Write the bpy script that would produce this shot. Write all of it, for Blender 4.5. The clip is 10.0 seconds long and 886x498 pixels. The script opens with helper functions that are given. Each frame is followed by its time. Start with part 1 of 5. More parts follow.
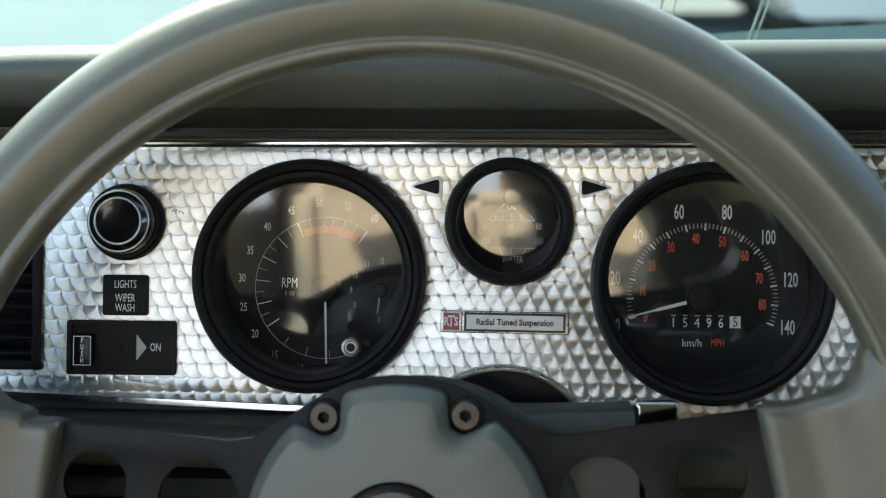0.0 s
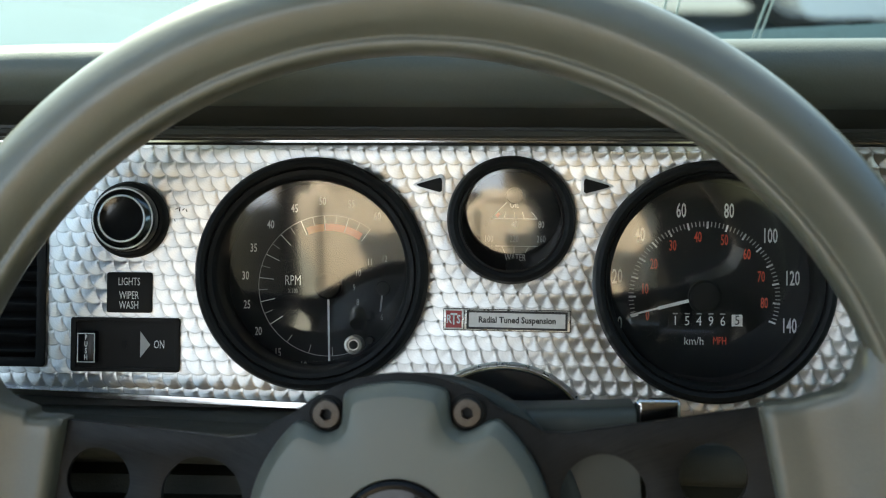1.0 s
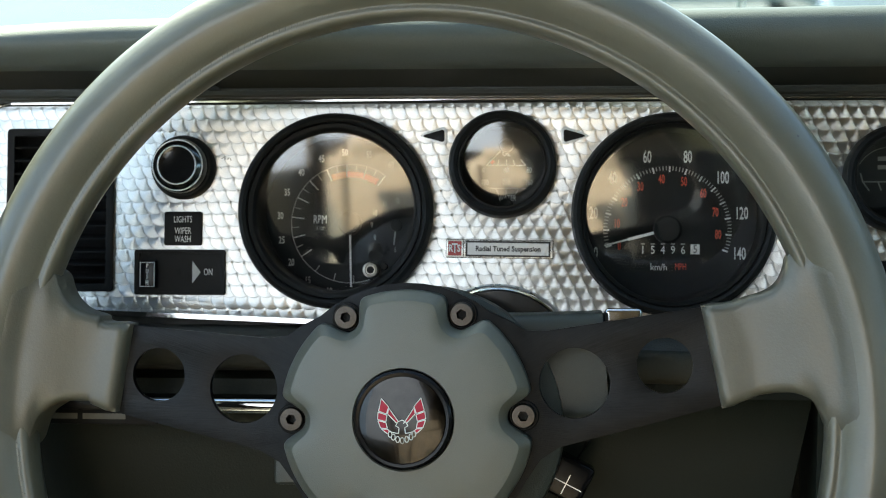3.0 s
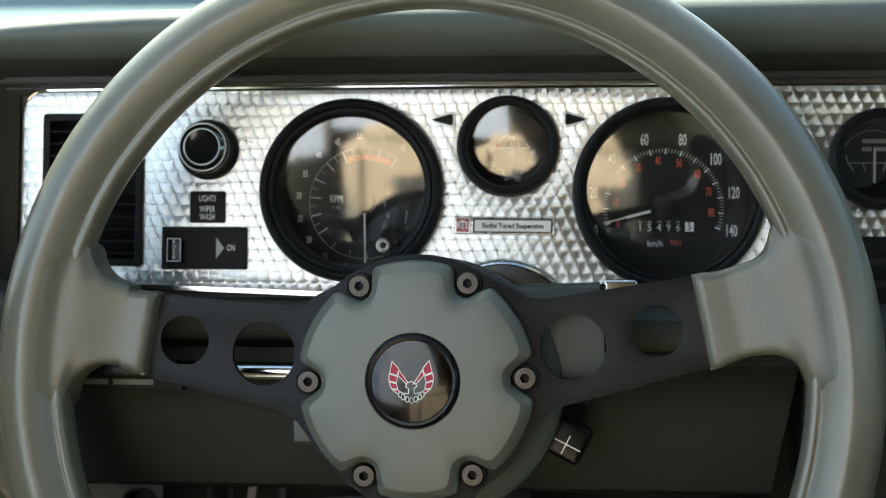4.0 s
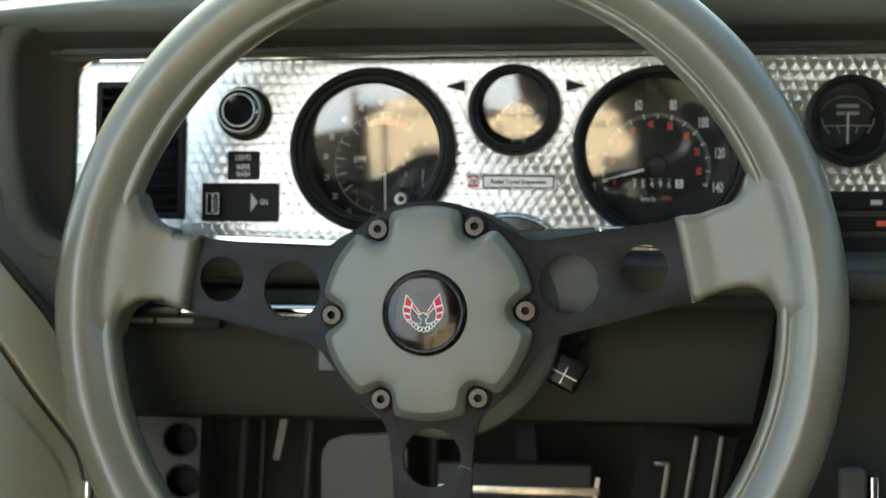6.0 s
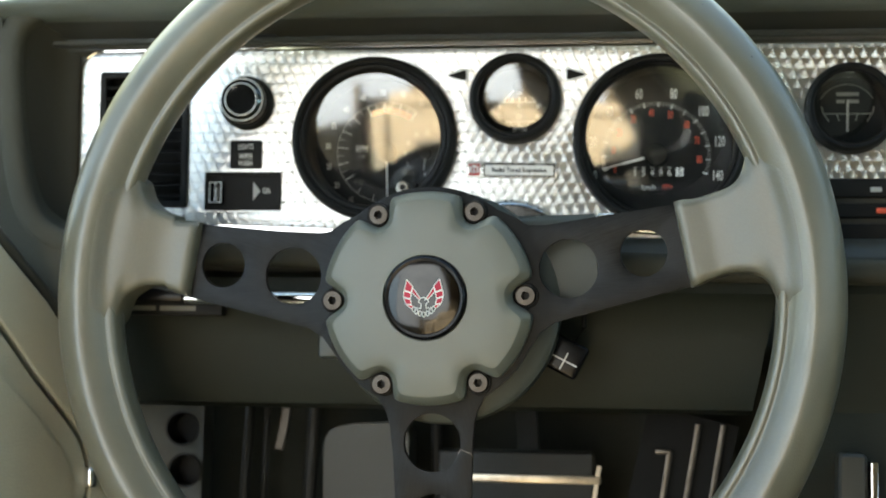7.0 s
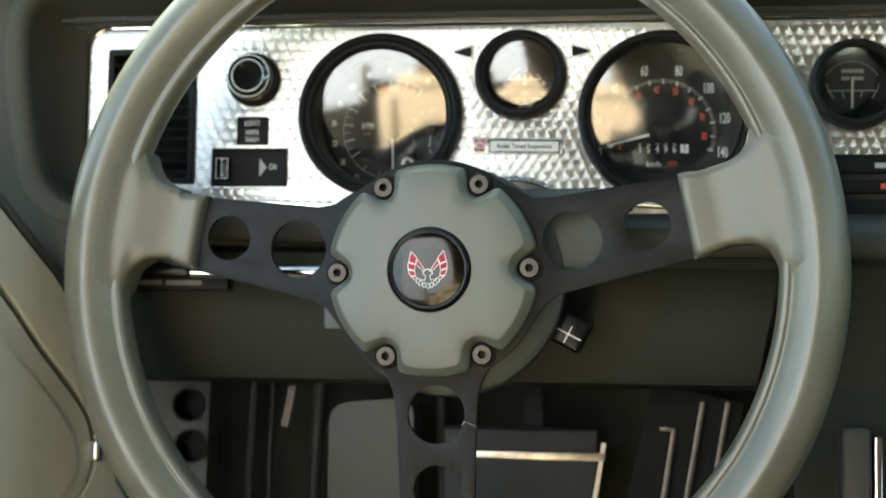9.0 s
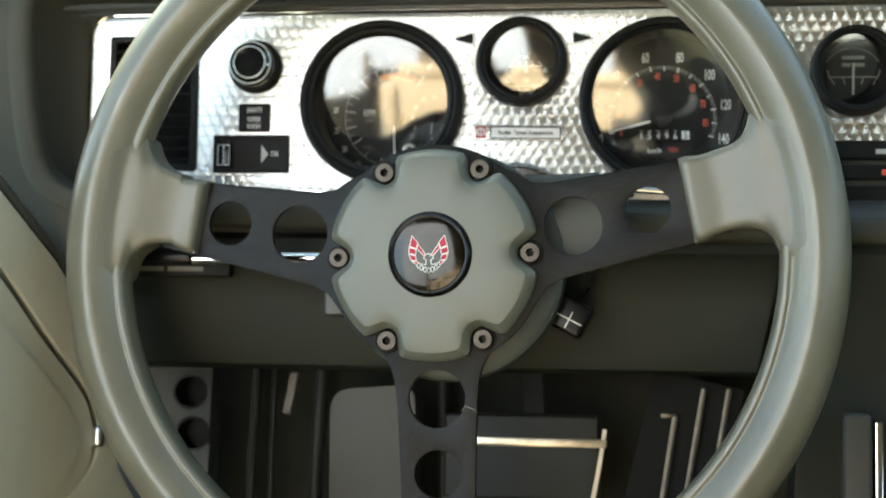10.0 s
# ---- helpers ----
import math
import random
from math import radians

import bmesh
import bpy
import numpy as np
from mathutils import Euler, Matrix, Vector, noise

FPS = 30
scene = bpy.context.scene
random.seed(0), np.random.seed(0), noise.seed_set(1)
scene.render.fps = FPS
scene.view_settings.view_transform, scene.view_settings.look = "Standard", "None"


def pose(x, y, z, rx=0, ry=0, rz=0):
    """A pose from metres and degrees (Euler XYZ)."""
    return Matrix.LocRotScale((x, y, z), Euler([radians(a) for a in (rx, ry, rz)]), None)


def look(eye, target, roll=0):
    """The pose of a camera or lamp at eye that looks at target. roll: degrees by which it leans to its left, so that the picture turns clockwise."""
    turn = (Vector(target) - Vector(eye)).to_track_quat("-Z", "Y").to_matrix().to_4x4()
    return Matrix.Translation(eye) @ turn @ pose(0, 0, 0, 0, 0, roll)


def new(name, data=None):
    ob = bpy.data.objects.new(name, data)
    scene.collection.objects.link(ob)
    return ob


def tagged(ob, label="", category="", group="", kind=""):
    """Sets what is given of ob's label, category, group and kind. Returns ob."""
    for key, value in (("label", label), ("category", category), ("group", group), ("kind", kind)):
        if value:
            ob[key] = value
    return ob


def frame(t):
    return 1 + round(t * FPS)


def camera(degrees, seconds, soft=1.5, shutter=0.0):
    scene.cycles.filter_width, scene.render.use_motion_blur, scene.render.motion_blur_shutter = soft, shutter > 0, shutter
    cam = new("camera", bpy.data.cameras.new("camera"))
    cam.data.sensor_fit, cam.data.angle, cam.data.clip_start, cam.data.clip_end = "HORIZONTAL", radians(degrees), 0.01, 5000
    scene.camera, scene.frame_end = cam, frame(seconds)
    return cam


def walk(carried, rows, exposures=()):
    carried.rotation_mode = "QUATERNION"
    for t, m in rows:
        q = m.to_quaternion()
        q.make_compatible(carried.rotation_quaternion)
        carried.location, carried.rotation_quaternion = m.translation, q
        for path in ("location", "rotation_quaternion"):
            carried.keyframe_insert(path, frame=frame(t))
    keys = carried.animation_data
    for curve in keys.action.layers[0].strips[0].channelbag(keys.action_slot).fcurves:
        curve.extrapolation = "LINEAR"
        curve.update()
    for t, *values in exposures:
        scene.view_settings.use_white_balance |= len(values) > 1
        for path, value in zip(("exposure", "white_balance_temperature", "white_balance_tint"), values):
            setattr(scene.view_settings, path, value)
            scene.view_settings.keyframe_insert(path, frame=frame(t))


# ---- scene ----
# The dashboard's own frame: x to the right, y ahead, z up along the instrument panel, which leans back by 15 degrees.
W = pose(0, 0, 0.95, -15, 0, 0)
cam = camera(31.284, 10.0, soft=0.8)
cam.data.dof.use_dof, cam.data.dof.focus_distance, cam.data.dof.aperture_fstop = True, 0.67, 12.0  # a lens, slightly open
PATH = [  # seconds, place in the dashboard's frame, pitch, roll, yaw
    (0, 0.0411, -0.6192, 0.0911, 1.02, -0.56, 2.76),
    (0.5, 0.0421, -0.6201, 0.091, 0.995, -0.6, 2.895),
    (1, 0.0431, -0.621, 0.0908, 0.97, -0.64, 3.03),
    (1.5, 0.0403, -0.6449, 0.0861, 0.8, -0.7, 2.81),
    (2, 0.0538, -0.6869, 0.0714, 1.41, -0.58, 3.7),
    (2.5, 0.0621, -0.7115, 0.0592, 1.76, -0.45, 4.21),
    (4, 0.0791, -0.7807, 0.0271, 2.56, -0.46, 5.42),
    (4.5, 0.0813, -0.7953, 0.0178, 2.87, -0.67, 5.67),
    (5, 0.0888, -0.8261, 0.0021, 3.37, -0.75, 6.03),
    (5.5, 0.0948, -0.848, -0.0102, 3.53, -0.78, 6.35),
    (6, 0.102, -0.8584, -0.02, 3.76, -0.78, 6.87),
    (7.5, 0.1105, -0.8599, -0.0405, 4.48, -0.83, 7.46),
    (8, 0.1125, -0.861, -0.0434, 4.47, -0.88, 7.64),
    (8.5, 0.1133, -0.8609, -0.05, 4.7, -0.94, 7.76),
    (9, 0.1137, -0.8606, -0.0563, 4.81, -1.01, 7.83),
    (9.5, 0.1133, -0.8611, -0.063, 4.92, -1.07, 7.85),
    (10, 0.1161, -0.8609, -0.0653, 4.9, -1.05, 8.02),
]


def aim(x, y, z, pitch, roll, yaw):
    return W @ pose(x, y, z, 0, 0, yaw) @ pose(0, 0, 0, pitch) @ pose(0, 0, 0, 0, roll) @ pose(0, 0, 0, 90)


walk(cam, [(t, aim(*row)) for t, *row in PATH], exposures=[(0.0, 1.80, 7900, 8), (2.5, 1.93, 8050, 8), (4.5, 2.19, 8350, 8), (6.0, 2.46, 8750, 8), (8.0, 2.68, 9100, 8), (9.4, 2.72, 9150, 8), (10.0, 2.84, 9200, 8)])

# ---- light ----
world = bpy.data.worlds.new("sky")
scene.world = world
world.use_nodes = True
wn = world.node_tree
sky = wn.nodes.new("ShaderNodeTexSky")
sky.sky_type, sky.sun_disc = "NISHITA", False
SUN_EL, SUN_AZ = radians(46), radians(-30)  # elevation; turn from straight ahead, to the left
sky.sun_elevation, sky.sun_rotation = SUN_EL, SUN_AZ
wn.links.new(sky.outputs[0], wn.nodes["Background"].inputs[0])
wn.nodes["Background"].inputs[1].default_value = 0.15
sun = new("sun", bpy.data.lights.new("sun", "SUN"))
sun.data.energy, sun.data.angle, sun.data.color = 4.8, radians(0.5), (1.0, 0.93, 0.82)
sun_way = Vector((math.sin(SUN_AZ) * math.cos(SUN_EL), math.cos(SUN_AZ) * math.cos(SUN_EL), math.sin(SUN_EL)))
sun.matrix_world = look(sun_way * 20, (0, 0, 0))


# ---- materials ----
class Nodes:
    """Short ways to wire a material's nodes."""

    def __init__(self, name):
        self.mat = bpy.data.materials.new(name)
        self.mat.use_nodes = True
        self.tree = self.mat.node_tree
        self.bsdf = self.tree.nodes["Principled BSDF"]
        self.out = self.tree.nodes["Material Output"]

    def node(self, kind, **inputs):
        n = self.tree.nodes.new("ShaderNode" + kind)
        for key, value in inputs.items():
            self.put(n.inputs[key.replace("_", " ")], value)
        return n

    def put(self, socket, value):
        if isinstance(value, bpy.types.NodeSocket):
            self.tree.links.new(value, socket)
        else:
            socket.default_value = value

    def math(self, op, a, b=0.0, c=0.0):
        n = self.tree.nodes.new("ShaderNodeMath")
        n.operation = op
        for s, v in zip(n.inputs, (a, b, c)):
            self.put(s, v)
        return n.outputs[0]

    def coords(self):
        return self.node("TexCoord").outputs["Object"]

    def noise(self, scale, detail=4.0, rough=0.6, vector=None):
        n = self.node("TexNoise", Scale=scale, Detail=detail, Roughness=rough)
        self.put(n.inputs["Vector"], vector or self.coords())
        return n.outputs["Fac"]

    def ramp(self, fac, stops):
        n = self.node("ValToRGB", Fac=fac)
        e = n.color_ramp.elements
        while len(e) < len(stops):
            e.new(0.5)
        for el, (pos, col) in zip(e, stops):
            el.position, el.color = pos, (*col, 1.0)
        return n.outputs["Color"]

    def bump(self, height, strength, distance):
        self.put(self.bsdf.inputs["Normal"], self.node("Bump", Height=height, Strength=strength, Distance=distance).outputs[0])

    def set(self, **inputs):
        for key, value in inputs.items():
            self.put(self.bsdf.inputs[key.replace("_", " ")], value)
        return self


def shade(c, k):
    return tuple(min(1.0, v * k) for v in c)


def surface(name, colour, rough, metal=0.0, grain=900.0, relief=0.0004, vary=0.15, spec=0.5, coat=0.0, blotch=25.0):
    """A material with grain and blotches at two scales, in colour, gloss and relief."""
    m = Nodes(name)
    fine, broad = m.noise(grain, 3.0), m.noise(blotch, 5.0)
    both = m.math("ADD", m.math("MULTIPLY", fine, 0.45), m.math("MULTIPLY", broad, 0.55))
    m.set(Base_Color=m.ramp(both, [(0.3, shade(colour, 1 - vary)), (0.7, shade(colour, 1 + vary))]), Metallic=metal,
          Roughness=m.math("ADD", rough - 0.08, m.math("MULTIPLY", broad, 0.16)), Specular_IOR_Level=spec)
    if coat:
        m.set(Coat_Weight=coat, Coat_Roughness=0.22)
    if relief:
        m.bump(fine, 0.5, relief)
    return m.mat


def rim_vinyl():
    """Grey moulded vinyl, glossy from use, worn pale along the ridge of the grip, with small pits."""
    m = Nodes("grey_rim_vinyl")
    fine, broad, patch = m.noise(800.0, 2.0), m.noise(18.0, 3.0), m.noise(40.0, 3.0, 0.5)
    both = m.math("ADD", m.math("MULTIPLY", fine, 0.08), m.math("MULTIPLY", broad, 0.92))
    base = m.ramp(both, [(0.3, (0.121, 0.114, 0.083)), (0.7, (0.161, 0.151, 0.112))])
    xyz = m.node("SeparateXYZ", Vector=m.coords())
    x = m.math("SUBTRACT", xyz.outputs[0], 0.005)
    rad = m.math("SQRT", m.math("ADD", m.math("MULTIPLY", x, x), m.math("MULTIPLY", xyz.outputs[2], xyz.outputs[2])))
    off = m.math("ABSOLUTE", m.math("SUBTRACT", rad, 0.1846))
    band = m.math("SUBTRACT", 1.0, m.math("MINIMUM", m.math("DIVIDE", off, 0.0035), 1.0))
    wear = m.math("MULTIPLY", band, m.math("MAXIMUM", m.math("MULTIPLY", m.math("SUBTRACT", patch, 0.36), 1.6), 0.0))
    wear = m.math("MULTIPLY", m.math("MINIMUM", wear, 1.0), m.math("ADD", 0.35, m.math("MULTIPLY", fine, 0.1)))
    mix = m.node("Mix", Factor=wear)
    mix.data_type = "RGBA"
    m.put(mix.inputs["A"], base)
    m.put(mix.inputs["B"], (0.33, 0.31, 0.275, 1))
    pits = m.node("TexVoronoi", Scale=220.0, Vector=m.coords())
    pick = m.node("SeparateColor", Color=pits.outputs["Color"])
    dots = m.math("MULTIPLY", m.math("LESS_THAN", pits.outputs["Distance"], 0.13), m.math("GREATER_THAN", pick.outputs[0], 0.975))
    dark = m.node("Mix", Factor=m.math("MULTIPLY", dots, 0.6))
    dark.data_type = "RGBA"
    m.put(dark.inputs["A"], mix.outputs["Result"])
    m.put(dark.inputs["B"], (0.03, 0.03, 0.025, 1))
    m.set(Base_Color=dark.outputs["Result"], Roughness=m.math("ADD", 0.295, m.math("MULTIPLY", broad, 0.07)), Specular_IOR_Level=0.8)
    m.bump(m.math("ADD", fine, m.math("MULTIPLY", patch, 0.8)), 0.22, 0.0003)
    return m.mat


def plain(name, colour, rough=0.5, metal=0.0, spec=0.5):
    m = Nodes(name)
    wear = m.noise(300.0, 4.0)
    m.set(Base_Color=m.ramp(wear, [(0.25, shade(colour, 0.88)), (0.75, shade(colour, 1.08))]), Metallic=metal,
          Roughness=m.math("ADD", rough - 0.04, m.math("MULTIPLY", wear, 0.08)), Specular_IOR_Level=spec)
    return m.mat


def turned_metal():
    """Engine-turned aluminium: rows of overlapping swirled discs, brushed round their own centres."""
    m = Nodes("engine_turned_aluminium")
    P, H, RAD = 0.0060, 0.0056, 0.0052  # pitch, height of a row, radius of a disc
    xyz = m.node("SeparateXYZ", Vector=m.coords())
    wob, wob2 = m.noise(45.0, 2.0), m.noise(38.0, 2.0)
    u = m.math("DIVIDE", m.math("ADD", xyz.outputs[0], m.math("MULTIPLY", wob, 0.0018)), P)
    v = m.math("DIVIDE", m.math("ADD", xyz.outputs[2], m.math("MULTIPLY", wob2, 0.0012)), -H)
    row_a = m.math("FLOOR", v)

    def disc(row, step):
        shift = m.math("MULTIPLY", row, 0.42)
        col = m.math("ADD", m.math("FLOOR", m.math("SUBTRACT", u, shift)), step)
        dx = m.math("MULTIPLY", m.math("SUBTRACT", u, m.math("ADD", col, shift)), P)
        dz = m.math("MULTIPLY", m.math("SUBTRACT", row, v), H)
        return dx, dz, m.math("SQRT", m.math("ADD", m.math("MULTIPLY", dx, dx), m.math("MULTIPLY", dz, dz)))

    def over(first, second):
        top = m.math("LESS_THAN", first[2], RAD)
        low = m.math("SUBTRACT", 1.0, top)
        return [m.math("ADD", m.math("MULTIPLY", p, top), m.math("MULTIPLY", q, low)) for p, q in zip(first, second)]

    row_b = m.math("ADD", row_a, 1.0)
    dx, dz, rad = over(disc(row_a, 1.0), over(disc(row_a, 0.0), over(disc(row_b, 1.0), disc(row_b, 0.0))))
    way = m.node("CombineXYZ", X=m.math("MULTIPLY", dz, -1.0), Y=0.0, Z=dx)
    turn = m.node("VectorTransform", Vector=way.outputs[0])
    turn.vector_type, turn.convert_from, turn.convert_to = "NORMAL", "OBJECT", "WORLD"
    edge = m.math("SMOOTH_MIN", m.math("MULTIPLY", m.math("ABSOLUTE", m.math("SUBTRACT", rad, RAD)), 1900.0), 1.0, 0.1)
    rings = m.node("TexNoise", Scale=1.0, Detail=3.0)
    rings.noise_dimensions = "1D"
    m.put(rings.inputs["W"], m.math("MULTIPLY", rad, 2600.0))
    scuff = m.noise(120.0, 5.0)
    tone = m.math("ADD", m.math("MULTIPLY", rings.outputs["Fac"], 0.50), m.math("MULTIPLY", scuff, 0.50))
    col = m.ramp(tone, [(0.3, (0.58, 0.57, 0.555)), (0.7, (0.82, 0.81, 0.79))])
    dark = m.node("Mix", Factor=edge)
    dark.data_type = "RGBA"
    m.put(dark.inputs["A"], (0.45, 0.44, 0.425, 1))
    m.put(dark.inputs["B"], col)
    # each disc is a shallow hollow
    hollow = m.math("ADD", m.math("MULTIPLY", dz, -0.010), m.math("MULTIPLY", rad, -0.070))
    m.set(Base_Color=dark.outputs["Result"], Metallic=1.0, Roughness=m.math("ADD", 0.29, m.math("MULTIPLY", scuff, 0.09)),
          Anisotropic=0.92, Tangent=turn.outputs[0])
    m.bump(m.math("MULTIPLY", hollow, 1.0), 1.0, 1.0)
    return m.mat


def clear(name, tint=(1, 1, 1), rough=0.0, base=0.04):
    """A thin pane: clear, with its gloss set by the angle."""
    m = Nodes(name)
    edge = m.node("LayerWeight", Blend=0.5).outputs["Facing"]
    see = m.node("BsdfTransparent", Color=(*tint, 1))
    gloss = m.node("BsdfGlossy", Color=(1, 1, 1, 1), Roughness=rough)
    mix = m.node("MixShader", Fac=m.math("ADD", base, m.math("MULTIPLY", m.math("POWER", edge, 5.0), 1 - base)))
    m.put(mix.inputs[1], see.outputs[0])
    m.put(mix.inputs[2], gloss.outputs[0])
    m.put(m.out.inputs["Surface"], mix.outputs[0])
    return m.mat


def brushed(name, colour, rough, along=(1, 1, 1), metal=1.0, relief=0.15):
    m = Nodes(name)
    stretch = m.node("Mapping", Vector=m.coords(), Scale=along)
    grain, broad = m.noise(1.0, 4.0, vector=stretch.outputs[0]), m.noise(40.0, 4.0)
    tone = m.math("ADD", m.math("MULTIPLY", grain, 0.7), m.math("MULTIPLY", broad, 0.3))
    m.set(Base_Color=m.ramp(tone, [(0.3, shade(colour, 0.7)), (0.7, shade(colour, 1.25))]), Metallic=metal,
          Roughness=m.math("ADD", rough - 0.06, m.math("MULTIPLY", grain, 0.14)))
    m.bump(grain, relief, 0.0002)
    return m.mat


def sunburst():
    """Black lacquered metal, brushed round its centre, that shines in wedges."""
    m = Nodes("black_sunburst_metal")
    xyz = m.node("SeparateXYZ", Vector=m.coords())
    way = m.node("CombineXYZ", X=m.math("MULTIPLY", xyz.outputs[2], -1.0), Y=0.0, Z=xyz.outputs[0])
    turn = m.node("VectorTransform", Vector=way.outputs[0])
    turn.vector_type, turn.convert_from, turn.convert_to = "NORMAL", "OBJECT", "WORLD"
    wear = m.noise(300.0, 4.0)
    m.set(Base_Color=m.ramp(wear, [(0.25, (0.019, 0.019, 0.020)), (0.75, (0.034, 0.033, 0.032))]), Metallic=1.0, Roughness=m.math("ADD", 0.115, m.math("MULTIPLY", wear, 0.05)),
          Anisotropic=0.80, Tangent=turn.outputs[0], Coat_Weight=0.3, Coat_Roughness=0.03)
    return m.mat


def spoke_metal():
    """Black metal brushed outward along each spoke, with faint scuffs."""
    m = Nodes("black_brushed_spoke")
    xyz = m.node("SeparateXYZ", Vector=m.coords())
    x, z = xyz.outputs[0], xyz.outputs[2]
    rad = m.math("SQRT", m.math("ADD", m.math("MULTIPLY", x, x), m.math("MULTIPLY", z, z)))
    way = m.node("CombineXYZ", X=m.math("MULTIPLY", m.math("ARCTAN2", x, z), 150.0), Y=m.math("MULTIPLY", rad, 55.0), Z=0.0)
    grain, scuff = m.noise(1.0, 5.0, 0.7, vector=way.outputs[0]), m.noise(170.0, 5.0, 0.7)
    tone = m.math("ADD", m.math("MULTIPLY", grain, 0.75), m.math("MULTIPLY", scuff, 0.25))
    m.set(Base_Color=m.ramp(tone, [(0.32, (0.0098, 0.0104, 0.0112)), (0.68, (0.0245, 0.0255, 0.0262))]), Metallic=0.95,
          Roughness=m.math("ADD", 0.32, m.math("MULTIPLY", grain, 0.18)))
    m.bump(grain, 0.6, 0.0002)
    return m.mat


OLIVE = (0.102, 0.114, 0.101)
TURNED = turned_metal()
SUNBURST = sunburst()
RIM_VINYL = rim_vinyl()
COVER_VINYL = surface("grey_spoke_cover_vinyl", (0.117, 0.109, 0.081), 0.36, grain=900, relief=0.00014, vary=0.09, spec=0.7)
PAD_VINYL = surface("olive_pad_vinyl", OLIVE, 0.5, grain=1300, relief=0.0003, vary=0.10, spec=0.45)
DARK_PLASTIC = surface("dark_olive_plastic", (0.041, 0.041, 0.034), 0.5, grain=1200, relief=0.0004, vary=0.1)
# Darker copies of the pad vinyl: shade beside the panel put into colour.
SIDE_SHADED = surface("olive_side_shaded", (0.058, 0.056, 0.044), 0.7, grain=1300, relief=0.0003, vary=0.10, spec=0.2)
SLOPE_SHADED = surface("olive_slope_shaded", (0.037, 0.036, 0.029), 0.8, grain=900, relief=0.0004, vary=0.12, spec=0.15)
# Base colour darkened to stand for the deep shade under the dashboard.
KNEE_SHADED = surface("olive_knee_shaded", (0.0115, 0.0147, 0.0100), 0.55, grain=1000, relief=0.0004, vary=0.1, spec=0.3)
HUB_PLASTIC = surface("grey_green_hub_plastic", (0.121, 0.127, 0.105), 0.33, grain=2200, relief=0.00015, vary=0.06)
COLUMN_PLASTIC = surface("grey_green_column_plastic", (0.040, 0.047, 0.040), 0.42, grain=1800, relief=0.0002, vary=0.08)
SPOKE_METAL = spoke_metal()
BLACK = plain("black_plastic", (0.008, 0.008, 0.008), 0.55, spec=0.18)
BLACK_GLOSS = plain("black_gloss_plastic", (0.010, 0.010, 0.011), 0.12, spec=0.8)
BEZEL = plain("satin_black_bezel", (0.010, 0.010, 0.010), 0.55, spec=0.2)
FACE = plain("black_dial", (0.012, 0.012, 0.013), 0.7, spec=0.2)
CHROME = plain("chrome", (0.80, 0.80, 0.80), 0.10, 1.0)
STEEL = brushed("worn_bolt_steel", (0.060, 0.053, 0.047), 0.36, (900, 900, 900))
WHITE = plain("dial_white", (0.80, 0.80, 0.77), 0.6)
DIM = plain("dial_grey", (0.42, 0.42, 0.40), 0.6)
RED = plain("dial_red", (0.72, 0.085, 0.04), 0.6)
ORANGE = plain("dial_orange", (0.72, 0.22, 0.06), 0.6)
BADGE_RED = plain("badge_red", (0.42, 0.035, 0.035), 0.35)
EMBLEM_RED = plain("emblem_red", (0.50, 0.014, 0.045), 0.45, spec=0.3)
SILVER = plain("badge_silver", (0.62, 0.62, 0.60), 0.28, 0.8)
INK = plain("black_ink", (0.02, 0.02, 0.02), 0.5)
GLASS = clear("gauge_glass", base=0.095, rough=0.085)
PANE = clear("windscreen_glass", (0.82, 0.94, 0.97))
# Filter for an unseen pane that cools the light from the left.
BLUE_FILTER = clear("blue_filter_pane", (0.80, 0.90, 0.97))
SEAT = surface("tan_seat_vinyl", (0.68, 0.61, 0.50), 0.5, grain=300, relief=0.001, vary=0.1, blotch=8)
LINER = surface("beige_headliner", (0.21, 0.18, 0.13), 0.85, grain=500, relief=0.001, vary=0.08, spec=0.2)
DOOR_VINYL = surface("beige_door_vinyl", (0.34, 0.325, 0.255), 0.45, grain=900, relief=0.0006, vary=0.08)
CARPET = surface("dark_carpet", (0.034, 0.035, 0.030), 0.95, grain=900, relief=0.004, vary=0.35, spec=0.1)
RUBBER = surface("black_rubber", (0.012, 0.012, 0.011), 0.6, grain=700, relief=0.0005, vary=0.2)
ASPHALT = surface("pale_asphalt", (0.18, 0.19, 0.19), 0.9, grain=60, relief=0.01, vary=0.25, spec=0.2, blotch=0.8)
HOOD_PAINT = plain("grey_green_paint", (0.15, 0.22, 0.20), 0.35, 0.3)
VENT_BLACK = plain("vent_black", (0.014, 0.014, 0.014), 0.75, spec=0.1)
KNOB_BLACK = plain("knob_black", (0.006, 0.006, 0.007), 0.20, spec=0.2)
KNOB_METAL = plain("dark_polished_metal", (0.15, 0.155, 0.16), 0.16, 1.0)
RING_SILVER = plain("satin_silver", (0.80, 0.80, 0.79), 0.38, 0.35)
BADGE_SILVER = plain("badge_field", (0.55, 0.55, 0.54), 0.45, 0.6)
DULL_CHROME = plain("dull_chrome", (0.30, 0.28, 0.25), 0.35, 0.9)
THREAD = plain("grey_thread", (0.150, 0.146, 0.122), 0.5)
WATER_MARK = plain("water_mark", (0.40, 0.46, 0.46), 0.4)
# Chrome with a warm, mottled reflection put into its colour.
WARM_CHROME = brushed("warm_chrome", (0.56, 0.50, 0.42), 0.30, (160, 160, 160))
# Chrome dimmed in its colour, in place of the footwell's shade.
SHADED_CHROME = brushed("shaded_chrome_strip", (0.11, 0.098, 0.086), 0.38, (160, 160, 160))


